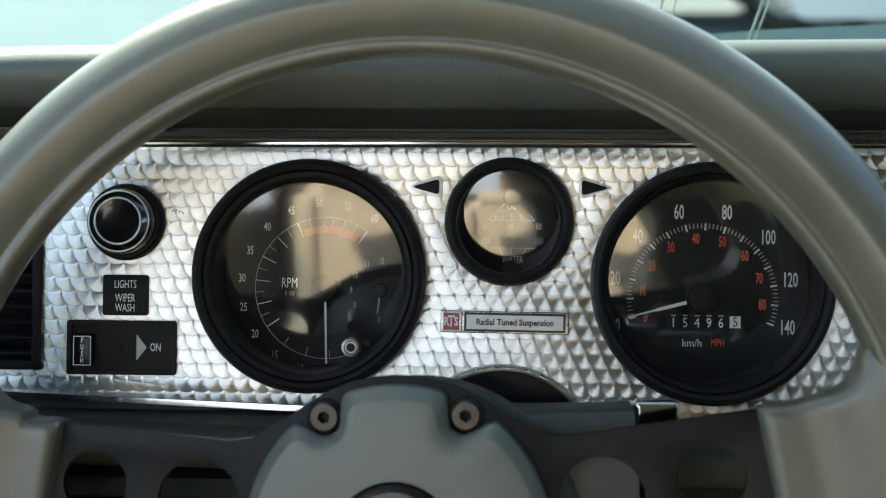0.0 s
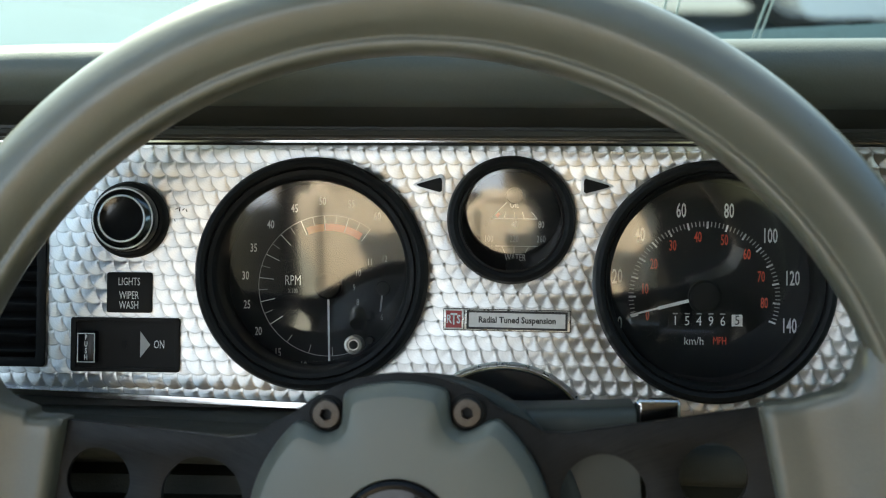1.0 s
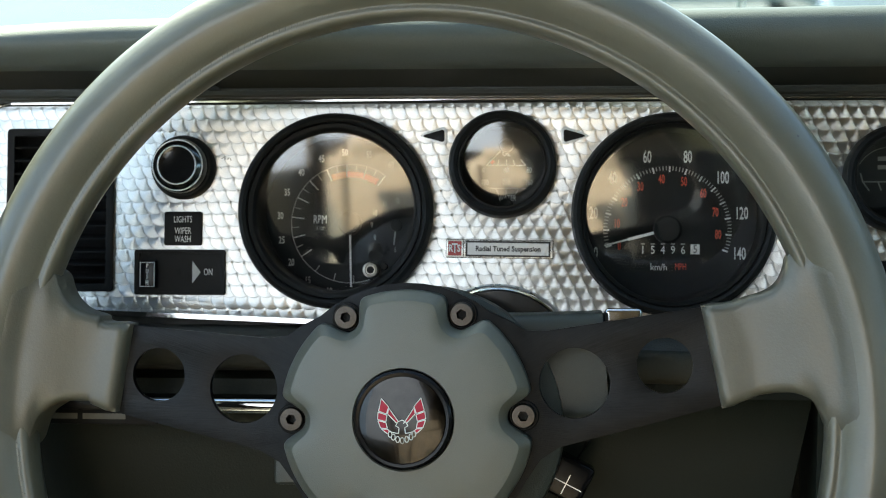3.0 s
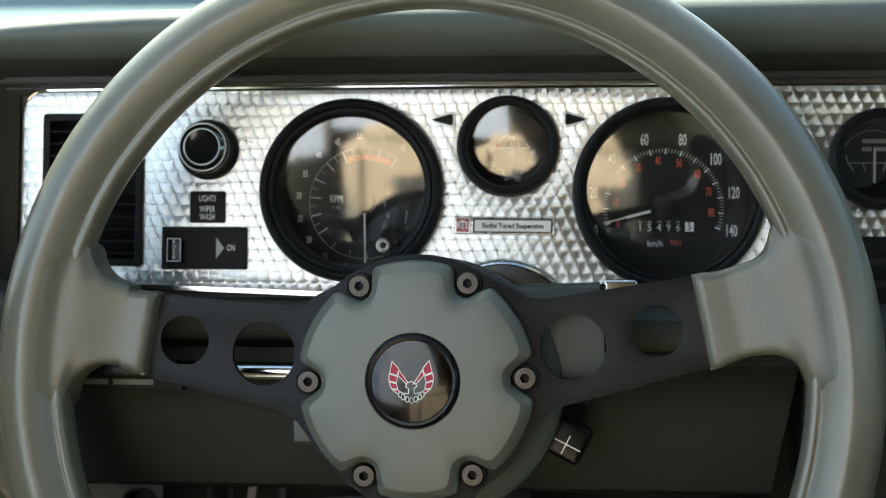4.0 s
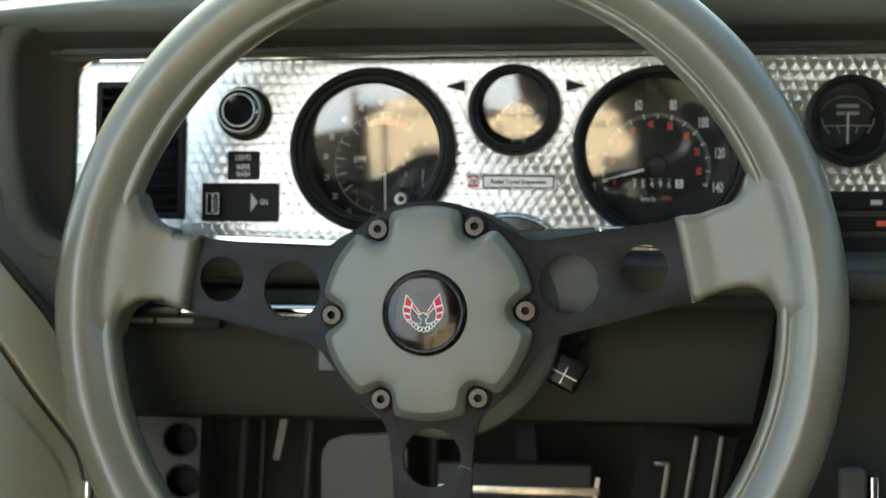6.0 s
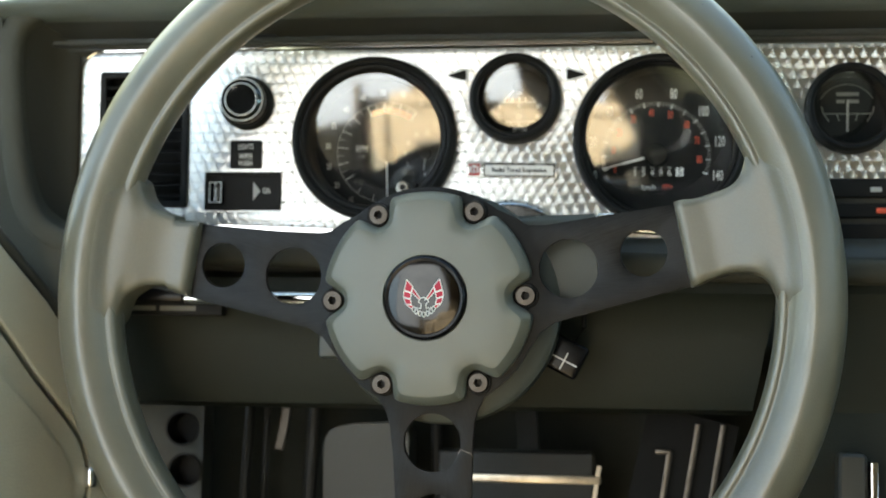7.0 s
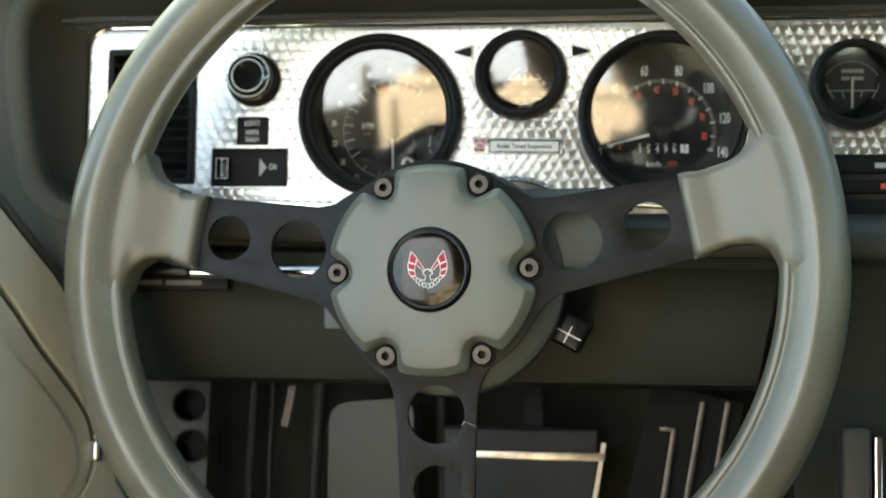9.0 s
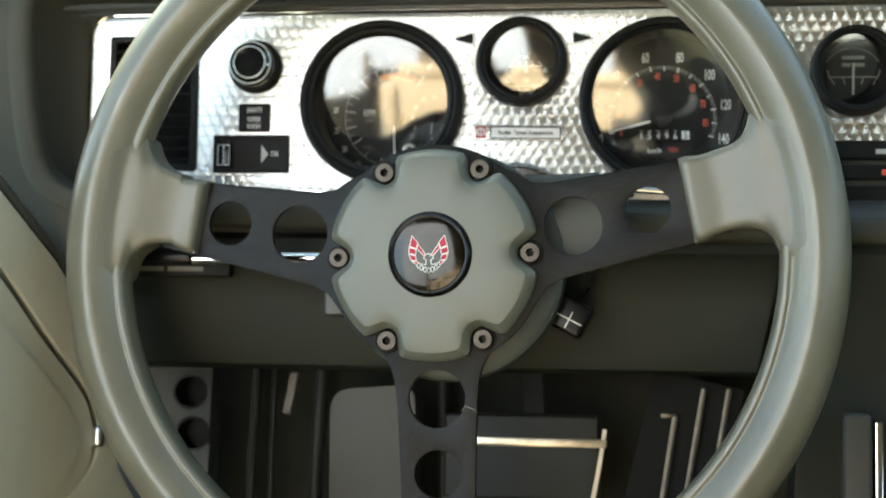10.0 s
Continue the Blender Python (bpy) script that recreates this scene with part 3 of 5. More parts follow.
lettering("legend", "WATER", 0.0040, MC[0] + 0.0005, -0.0145, FY, WHITE, mid)
part("pointer_cover", lathe([(0, 0.0128), (0.0030, 0.0129), (0.0034, 0.0136), (0.0034, 0.015)], MC[0], 0.0105, 24), BLACK, mid)
part("pointer_cover", lathe([(0, 0.0128), (0.0030, 0.0129), (0.0034, 0.0136), (0.0034, 0.015)], MC[0], -0.0180, 24), BLACK, mid)
part("needle_tip", strokes([(MC[0] - 0.0072, 0.0020, MC[0] - 0.0060, 0.0034)], 0.0014, 0.0140), RED, mid, "red tip of the needle")

# speedometer
speedo = gauge_shell("speedometer", SPEED, 0.0470, 0.0402, "round black speedometer with white and red figures", tilt=14.5, turn=4.5, dome=0.29)
SC = (-0.0018, -0.0060)
printed_ring("tick_marks", SC, 0.0280, 0.0300, [196 - 3.09 * k for k in range(70) if k % 10], 0.00042, FY, DIM, speedo)
printed_ring("tick_marks", SC, 0.0272, 0.0300, [196 - 30.9 * k / 2 for k in range(15)], 0.00075, FY, WHITE, speedo)
for k in range(8):
    x, z = polar(*SC, 0.0354, 198.8 - 31.1 * k)
    lettering("figure", str(20 * k), 0.0082, x, z, FY, WHITE, speedo, squeeze=0.50, thick=0.00012)
for k in range(9):
    x, z = polar(*SC, 0.0238, 199 - 25.6 * k)
    lettering("red_figure", str(10 * k), 0.0060, x, z, FY, RED, speedo, squeeze=0.50, thick=0.00010)
part("counter_window", plate(rect(SC[0] - 0.0140, SC[0] + 0.0152, SC[1] - 0.0120, SC[1] - 0.0066), FY - 0.0004, FY + 0.001), BLACK, speedo)
for k, digit in enumerate("15496"):
    lettering("counter_digit", digit, 0.0054, SC[0] - 0.0115 + 0.0047 * k, SC[1] - 0.0098, FY - 0.0008, WHITE, speedo, squeeze=0.85)
part("counter_drum", plate(rect(SC[0] + 0.0108, SC[0] + 0.0150, SC[1] - 0.0116, SC[1] - 0.0070), FY - 0.0010, FY), WHITE, speedo)
lettering("counter_digit", "5", 0.0054, SC[0] + 0.0129, SC[1] - 0.0094, FY - 0.0014, INK, speedo, squeeze=0.85)
part("counter_digit", strokes([(SC[0] - 0.0125 + 0.0047 * k, SC[1] - 0.0068, SC[0] - 0.0105 + 0.0047 * k, SC[1] - 0.0068) for k in range(5)], 0.0005, FY - 0.0008), DIM, speedo)
lettering("legend", "km/h", 0.0044, SC[0] - 0.0040, SC[1] - 0.0178, FY, WHITE, speedo, squeeze=0.9)
lettering("legend", "MPH", 0.0044, SC[0] + 0.0062, SC[1] - 0.0176, FY, RED, speedo, squeeze=0.62)
part("needle_hub", lathe([(0, 0.0105), (0.0056, 0.0108), (0.0066, 0.0118), (0.0066, 0.015)], *SC, 32), BLACK, speedo)
nx, nz = polar(*SC, 0.0305, 194.5)
part("needle", strokes([(*polar(*SC, 0.0066, 194.5), *polar(*SC, 0.019, 194.5))], 0.0013, 0.0126, 0.0004), WHITE, speedo, "white needle")
part("needle", strokes([(*polar(*SC, 0.019, 194.5), nx, nz)], 0.0007, 0.0127, 0.0004), WHITE, speedo, "white needle")

# small gauge on the right
volt = gauge_shell("volt_gauge", VOLT, 0.0245, 0.0205, "small round black gauge with a white upright needle", tilt=14, turn=12, dome=0.40)
part("scale_lines", strokes([(-0.0125, 0.0, 0.0135, 0.0), (-0.0125, 0.0, -0.0135, 0.0040), (0.0135, 0.0, 0.0145, 0.0040), (-0.0125, 0.0, -0.0095, -0.0042), (-0.0055, 0.0, -0.0040, -0.0040),
                             (0.0058, 0.0, 0.0046, -0.0040), (0.0132, 0.0, 0.0108, -0.0042)], 0.0006, FY), DIM, volt)
part("legend_bars", strokes([(-0.0056, 0.0108, 0.0064, 0.0108), (-0.0056, 0.0068, -0.0010, 0.0068), (0.0004, 0.0068, 0.0064, 0.0068)], 0.0020, FY), DIM, volt)
part("needle", strokes([(0.0, -0.0100, 0.0003, 0.0075)], 0.0012, 0.0130), WHITE, volt, "white needle")
part("scale_arc", arc_band(0, 0, 0.0160, 0.0163, 30, 150, FY), DIM, volt)

# turn signal windows
for s, at in ((1, (-0.0016, 0.1264)), (-1, (0.0764, 0.1264))):
    arrow = thing("turn_signal_window", "small black arrow-shaped turn signal window with a silver edge", "indicator", pose(at[0], 0, at[1]), group="turn signal windows")
    pts = [(0.0, 0.0), (s * 0.0105, 0.0030), (s * 0.0112, 0.0022), (s * 0.0112, -0.0022), (s * 0.0103, -0.0028)]
    big = [(s * -0.0014, 0.0), (s * 0.0107, 0.0044), (s * 0.0124, 0.0032), (s * 0.0124, -0.0032), (s * 0.0105, -0.0041)]
    part("silver_edge", plate(rounded(big, 0.0008, 3), -0.0008, 0.003, bevel=0.0003), RING_SILVER, arrow, "thin silver edge")
    part("lens", plate(rounded(pts, 0.0007, 3), -0.0012, 0.003, bevel=0.0003), BLACK, arrow)

# badge
badge = thing("suspension_badge", "small silver and red lettered badge on the panel", "badge", pose(0.0106, 0, 0.0696) @ pose(0, 0, 0, 0, 0.6, 0))
part("dark_edge", plate(rect(0, 0.0500, 0, 0.0086, 0.0004), -0.0008, 0.001), INK, badge, "thin dark edge")
part("badge_plate", plate(rect(0.0003, 0.0497, 0.0003, 0.0083, 0.0003), -0.0012, 0.001, bevel=0.0002), SILVER, badge)
part("red_field", plate(rect(0.0011, 0.0073, 0.0010, 0.0077), -0.0015, 0.0), BADGE_RED, badge, "red enamel field")
part("black_line", plate(rect(0.0080, 0.0084, 0.0005, 0.0081), -0.0015, 0.0), INK, badge)
part("black_frame", plate(rect(0.0092, 0.0487, 0.0006, 0.0080), -0.0015, 0.0, holes=[rect(0.0101, 0.0478, 0.0015, 0.0071)]), INK, badge)
part("silver_field", plate(rect(0.0100, 0.0479, 0.0014, 0.0072), -0.0013, 0.0), BADGE_SILVER, badge)
lettering("wording", "Radial Tuned Suspension", 0.0034, 0.0290, 0.0043, -0.00145, INK, badge, squeeze=0.89, thick=0.00011)
for letter, x, size in (("R", 0.0023, 0.0046), ("T", 0.0042, 0.0062), ("S", 0.0061, 0.0046)):
    lettering("wording", letter, size, x, 0.0042, -0.0017, WHITE, badge, squeeze=0.72, thick=0.00012)

# gear window above the column
window = thing("column_window", "black half-round window with a chrome edge at the foot of the panel", "indicator")
part("lens", plate(BOW, -0.0008, 0.003), BLACK_GLOSS, window)
part("chrome_edge", sweep([(x, -0.0012, z) for x, z in BOW], circle(0, 0, 0.0008, 8), up=(0, -1, 0)), CHROME, window, "thin chrome edge")
part("chrome_edge", sweep([(0.0345 + 0.0378 * math.cos(radians(a)), -0.0006, 0.0200 + 0.0368 * math.sin(radians(a))) for a in range(150, 29, -6)], circle(0, 0, 0.0007, 8), up=(0, -1, 0)), SILVER, window, "thin silver edge")

# light knob
lights = thing("headlight_knob", "round black pull knob with two chrome rings", "knob", pose(-0.1137, 0, 0.1116))
part("escutcheon", lathe([(0.0150, 0.001), (0.0152, -0.003), (0.0147, -0.0060), (0.0140, -0.0072), (0.0125, -0.0075)], 0, 0, 48), BLACK, lights)
part("grip", lathe([(0.0130, -0.006), (0.0128, -0.0110), (0.0122, -0.0138), (0.0118, -0.0146)], 0, 0, 64), BLACK_GLOSS, lights)
part("bevel_ring", lathe([(0.0118, -0.0144), (0.0113, -0.0150), (0.0094, -0.0163), (0.0089, -0.0160)], 0, 0, 64), KNOB_METAL, lights, "dark polished bevel between the rings")
part("knob_face", lathe([(0.0090, -0.0163), (0.0086, -0.0158), (0.0060, -0.0152), (0.0, -0.0149)], 0, 0, 64), BLACK_GLOSS, lights, "glossy black dished face")
for r, y in ((0.0117, -0.0146), (0.0089, -0.0163)):
    part("chrome_ring", sweep([(r * math.cos(2 * math.pi * i / 64), y, r * math.sin(2 * math.pi * i / 64)) for i in range(64)], circle(0, 0, 0.00036, 8), up=(0, 1, 0), closed=True), RING_SILVER, lights, "thin silver ring")

# printed plate
plate_ob = thing("control_label", "black label plate lettered in white", "label", pose(-0.1140, 0, 0.0828))
part("plate", plate(rect(-0.0090, 0.0090, -0.0080, 0.0080, 0.0012), -0.0014, 0.003, bevel=0.0004), BLACK, plate_ob)
for word, z in (("LIGHTS", 0.0042), ("WIPER", -0.0012), ("WASH", -0.0051)):
    lettering("wording", word, 0.0044, 0, z, -0.0016, WHITE, plate_ob, squeeze=0.62)

# wiper switch
switch = thing("wiper_switch", "black sliding wiper and washer switch lettered in white", "switch", pose(-0.1154, 0, 0.0622))
part("frame", plate(rect(-0.0216, 0.0218, -0.0108, 0.0106, 0.0012), -0.0022, 0.003, holes=[rect(-0.0196, 0.0200, -0.0092, 0.0090, 0.0005)], bevel=0.0006), BLACK, switch)
part("face", plate(rect(-0.0200, 0.0204, -0.0096, 0.0094), -0.0006, 0.002), BLACK, switch)
part("slider", block(-0.0178, -0.0108, -0.0060, 0.001, -0.0072, 0.0052, 0.0006), KNOB_BLACK, switch)
part("slider_frame", plate(rect(-0.0178, -0.0108, -0.0070, 0.0045), -0.0063, -0.0058, holes=[rect(-0.0175, -0.0111, -0.0067, 0.0042)]), WHITE, switch, "thin white frame")
for k, letter in enumerate("PUSH"):
    lettering("wording", letter, 0.0030, -0.0143, 0.0027 - 0.0026 * k, -0.0062, WHITE, switch, squeeze=0.62, thick=0.00008)
part("slot", plate(rect(-0.0014, 0.0004, -0.0016, 0.0016), -0.0009, 0.001), VENT_BLACK, switch)
part("arrow", plate([(0.0060, -0.0052), (0.0100, 0.0), (0.0060, 0.0052)], -0.0009, 0.001), DIM, switch, "grey arrow")
lettering("wording", "ON", 0.0046, 0.0136, 0.0, -0.0009, WHITE, switch, squeeze=0.6)

# air vent
vent = thing("air_vent", "black louvred air vent in the panel", "vent", pose(-0.1737, 0, 0.0915))
part("frame", plate(rect(-0.0260, 0.0260, -0.0386, 0.0388, 0.002), -0.0016, 0.003, holes=[rect(-0.0225, 0.0225, -0.0350, 0.0352, 0.001)], bevel=0.0006), BLACK, vent)
part("backing", plate(rect(-0.024, 0.024, -0.037, 0.037), 0.012, 0.014), VENT_BLACK, vent)
slat = extrude_along_x([(-0.0005, -0.0003), (0.009, 0.0022), (0.009, 0.0030), (-0.0005, 0.0006)], -0.0225, 0.0225)
slat_mesh = mesh_of("slat", slat, VENT_BLACK)
for k in range(11):
    ob = new("slat", slat_mesh)
    ob.parent = vent
    ob.location = (0, 0, -0.0325 + 0.0062 * k)

# heater controls
heater = thing("heater_control", "black heater control panel with two lever slots", "control panel", pose(0, 0, 0))
part("body", plate(rect(0.198, 0.40, 0.0352, 0.0688), -0.0010, 0.01, holes=[rect(0.201, 0.39, 0.0555, 0.0590), rect(0.201, 0.39, 0.0445, 0.0480)], bevel=0.0008), BLACK, heater)
part("backing", plate(rect(0.199, 0.40, 0.037, 0.067), 0.010, 0.012), RUBBER, heater)
part("pointer", block(0.2300, 0.2370, -0.0020, 0.004, 0.0500, 0.0530, 0.0005), RED, heater, "red pointer")
part("legend_bars", strokes([(0.2270, 0.0628, 0.2330, 0.0628)], 0.0026, -0.0012), DIM, heater)
part("silver_strip", plate(rect(0.198, 0.40, 0.0302, 0.0350), -0.0014, 0.003, bevel=0.0005), TURNED, heater, "engine-turned metal strip")

# brake release
release = thing("brake_release", "black release pull with a chrome strip under the dashboard", "handle")
part("pull", block(-0.187, -0.1400, -0.030, -0.012, -0.0012, 0.0060, 0.0018), KNOB_BLACK, release)
part("chrome_strip", extrude_along_x([(-0.0258, -0.0022), (-0.0266, -0.0012), (-0.0270, 0.0004), (-0.0270, 0.0020), (-0.0266, 0.0034), (-0.0258, 0.0044), (-0.016, 0.0044), (-0.016, -0.0022)], -0.1398, -0.060), CHROME, release, "bright chrome strip")
part("label", block(-0.176, -0.120, -0.0225, -0.012, -0.0082, -0.0012, 0.0004), BLACK, release)
for x0, x1 in ((-0.1723, -0.1570), (-0.1545, -0.1345)):
    part("legend_bar", strokes([(x0, -0.0045, x1, -0.0045)], 0.0026, -0.0228), THREAD, release)

# ---- the steering wheel ----
wheel = thing("steering_wheel", "three-spoke grey vinyl steering wheel with black drilled spokes", "steering wheel",
              pose(0, -0.0675, 0) @ pose(0, 0, 0, 0, 0, -3.23) @ pose(0, 0, 0, 1.56) @ pose(0, 0, 0, 0, -1.69))
RIM_X, RIM_Y, RIM_R = 0.005, -0.007, 0.1834


def around(r, y, n=200):
    return [(RIM_X + r * math.cos(2 * math.pi * i / n), y, r * math.sin(2 * math.pi * i / n)) for i in range(n)]


# the grip's section, outward and towards the driver in millimetres: a full outer face, a worn ridge, a flat inner slope, a groove and a sewn roll
grip = [(17.0, 0.0), (16.6, 3.6), (15.3, 7.4), (13.0, 10.8), (9.8, 13.4), (6.2, 15.2), (3.4, 16.2), (1.6, 16.5), (0.2, 16.25), (-2.6, 15.2), (-6.0, 13.3), (-9.2, 10.7), (-10.6, 9.1),
        (-11.2, 8.8), (-12.0, 9.1), (-13.2, 9.3), (-14.6, 8.7), (-15.6, 7.3), (-16.1, 5.0), (-17.0, 0.0), (-16.2, -4.6), (-13.0, -10.0), (-7.0, -14.6), (0.0, -16.2), (7.0, -14.6), (13.0, -10.0), (16.2, -4.6)]
section = [(-0.001 * r, -0.001 * h) for r, h in grip]
GRIP_R, GRIP_H = [0.001 * r for r, h in grip[11::-1]], [0.001 * h for r, h in grip[11::-1]]
part("rim", sweep(around(RIM_R, RIM_Y), section, up=(0, 1, 0), closed=True), RIM_VINYL, wheel, smooth=50)
SEWN = ((24, 156), (176, 257), (283, 364))  # where the roll shows between the spoke covers, in degrees
stitch = bmesh.new()
for i in range(400):
    a, lean = 2 * math.pi * i / 400, 0.0045 + 0.0012 * random.random()
    if not any(a0 < math.degrees(a) + w < a1 for a0, a1 in SEWN for w in (0, 360)):
        continue
    rows = []
    for r, y in ((RIM_R - 0.0104, RIM_Y - 0.0091), (RIM_R - 0.0112, RIM_Y - 0.0088), (RIM_R - 0.0122, RIM_Y - 0.0090), (RIM_R - 0.0130, RIM_Y - 0.0092)):
        b = a + lean * (RIM_R - 0.0133 - r) / 0.0019
        rows.append([stitch.verts.new((RIM_X + r * math.cos(b + w), y - d, r * math.sin(b + w))) for w, d in ((-0.0022, -0.0003), (0.0, 0.0002), (0.0022, -0.0003))])
    for p, q in zip(rows, rows[1:]):
        for k in range(2):
            stitch.faces.new((p[k], p[k + 1], q[k + 1], q[k]))
tagged(part("stitching", stitch, THREAD, wheel, "row of fine stitches over the roll"), kind="stuff")
FL = 0.0568  # radius of the flange
right = [(0.0203, -0.078), (0.0216, -0.0640), (0.0234, -0.0570), (0.0268, -0.0507)] + [polar(0, 0, FL, a) for a in range(-58, -25, 6)] + [(0.0560, -0.0185), (0.0640, -0.0135), (0.150, 0.0075), (0.150, 0.0470), (0.0600, 0.0352), (0.0510, 0.0355), (0.0450, 0.0395)] \
    + [polar(0, 0, FL, a) for a in range(50, 90, 8)]
slim = {0.0075: 0.0098, 0.0470: 0.0450, 0.0352: 0.0345}
outline = [(0.0172, -0.176)] + right + [(0.0, FL)] + [(-x, slim.get(z, z)) for x, z in right[::-1]] + [(-0.0172, -0.176)]
holes = [circle(s * 0.1085, 0.0198, 0.0116) for s in (1, -1)] + [circle(s * 0.071, 0.0131, 0.0148) for s in (1, -1)] + [circle(0, -0.0727, 0.0147), circle(0, -0.1105, 0.0122)]
part("spokes", plate(rounded(outline, 0.002, 2), 0.0, 0.0035, holes, bevel=0.0003), SPOKE_METAL, wheel, "black brushed metal spokes with round holes")
chip = strokes([(0.0129, -0.0784, 0.0146, -0.0764), (0.0146, -0.0764, 0.0192, -0.0782), (0.0192, -0.0782, 0.0208, -0.0796)], 0.00013, -0.0001, 0.0001)
part("scratch", chip, DULL_CHROME, wheel, "thin bright scratch")


def spoke_cover(side):
    """A moulded cover that grips the spoke's end and flows into the rim's inner slope. Outlines as seen from the rim's centre."""
    near = 0.1188 if side > 0 else 0.1240
    drop = 0.0 if side > 0 else 0.0021
    upper = [(near, 0.0442 - drop), (near + 0.011, 0.0456 - drop), (0.1370, 0.0476 - drop * 0.7), (0.1450, 0.0500 - drop * 0.4), (0.1498, 0.0535), (0.1524, 0.0585), (0.1540, 0.0640), (0.1575, 0.0668), (0.1630, 0.0678), (0.1696, 0.0684)]
    lower = [(near + 0.0074, 0.0022 + drop), (near + 0.017, 0.0054 + drop), (0.1430, 0.0078 + drop * 0.7), (0.1530, 0.0086 + drop * 0.5), (0.1592, 0.0070), (0.1632, 0.0040), (0.1658, -0.0010), (0.1682, -0.0072), (0.1730, -0.0112), (0.1832, -0.0130)]
    up, low = smooth_path([(x, 0, z) for x, z in upper], 5), smooth_path([(x, 0, z) for x, z in lower], 5)
    n, edge = len(up), 0.0038
    across = [0.0, 0.012, 0.034, 0.066, 0.105] + [0.16 + 0.68 * k / 8 for k in range(9)] + [0.895, 0.934, 0.966, 0.988, 1.0]
    along = [(0, 0.0), (0, 0.0006), (0, 0.0015), (0, 0.0030), (0, 0.0048)] + [(i, 0.0) for i in range(4, n)]
    bm, rows = bmesh.new(), []
    for i, step in along:
        a, b = low[i], up[i]
        if i == 0:
            way = ((low[4] - low[0]).normalized() + (up[4] - up[0]).normalized()).normalized()
            a, b = a + way * step, b + way * step
        k_end, row = i / (n - 1), []
        for v in across:
            p = a.lerp(b, v)
            r = (1 - v) * a.length + v * b.length
            turn = (1 - v) * math.atan2(a.z, a.x) + v * math.atan2(b.z, b.x)
            p = p.lerp(Vector((r * math.cos(turn), 0, r * math.sin(turn))), k_end)
            d_end = step if i == 0 else 1.0
            d_side = min(v, 1 - v) * (b - a).length
            e, f = max(0.0, edge - d_end), max(0.0, edge - d_side)
            fall = edge - math.sqrt(max(0.0, edge ** 2 - e ** 2 - f ** 2))
            on_rim = min(1.0, max(0.0, (p.length - 0.1560) / 0.0100))
            fall += (0.0036 * max(0.0, 1 - d_side / 0.013) ** 2 - fall) * on_rim  # over the rim it sinks gently into the roll
            t = min(1.0, max(0.0, (p.length - 0.1380) / 0.0340))
            flat, over = 0.0098 + 0.0068 * t * t * (3 - 2 * t), p.length - RIM_R
            slope_h = 0.0073 + (0.0107 + 0.82 * (over + 0.0092) if over < -0.0092 else float(np.interp(over, GRIP_R, GRIP_H)))
            mixed = 0.5 * (flat + slope_h + math.sqrt((flat - slope_h) ** 2 + 0.0022 ** 2)) - 0.0003  # the face runs smoothly into the slope
            row.append(bm.verts.new((RIM_X + side * p.x, fall - mixed + max(0.0, over + 0.0050) * 0.25, p.z)))
        rows.append(row)
    for p, q in zip(rows, rows[1:]):
        for k in range(len(across) - 1):
            bm.faces.new((p[k], p[k + 1], q[k + 1], q[k]))
    ring = [r[0] for r in rows[::-1]] + rows[0][1:] + [r[-1] for r in rows[1:]]
    back = [bm.verts.new((v.co.x, 0.0065, v.co.z)) for v in ring]
    for k in range(len(ring) - 1):
        bm.faces.new((ring[k], ring[k + 1], back[k + 1], back[k]))
    bm.faces.new(back)
    return bm


for s in (1, -1):
    part("spoke_pad", spoke_cover(s), COVER_VINYL, wheel, "moulded grey vinyl spoke cover", smooth=55)
low = [(0.0215, -0.150), (0.0290, -0.1620), (0.0400, -0.1700), (0.0400, -0.186), (-0.0400, -0.186), (-0.0400, -0.1700), (-0.0290, -0.1620), (-0.0215, -0.150)]
part("spoke_pad", plate(rounded(low, 0.003, 3), -0.0100, 0.0065, bevel=0.0042, seg=6), COVER_VINYL, wheel, "moulded grey vinyl spoke cover", smooth=50)


def hub_outline(radius, notch, n=240):
    out = []
    for i in range(n):
        a = 2 * math.pi * i / n
        d = (a + math.pi / 6) % (math.pi / 3) - math.pi / 6
        r, cut = radius, 0.0495 * math.sin(abs(d))
        if cut < notch:
            r = min(radius, 0.0495 * math.cos(d) - math.sqrt(notch ** 2 - cut ** 2))
        out.append([r, a])
    for _ in range(3):
        out = [[(out[i - 1][0] + 2 * out[i][0] + out[(i + 1) % n][0]) / 4, out[i][1]] for i in range(n)]
    return out


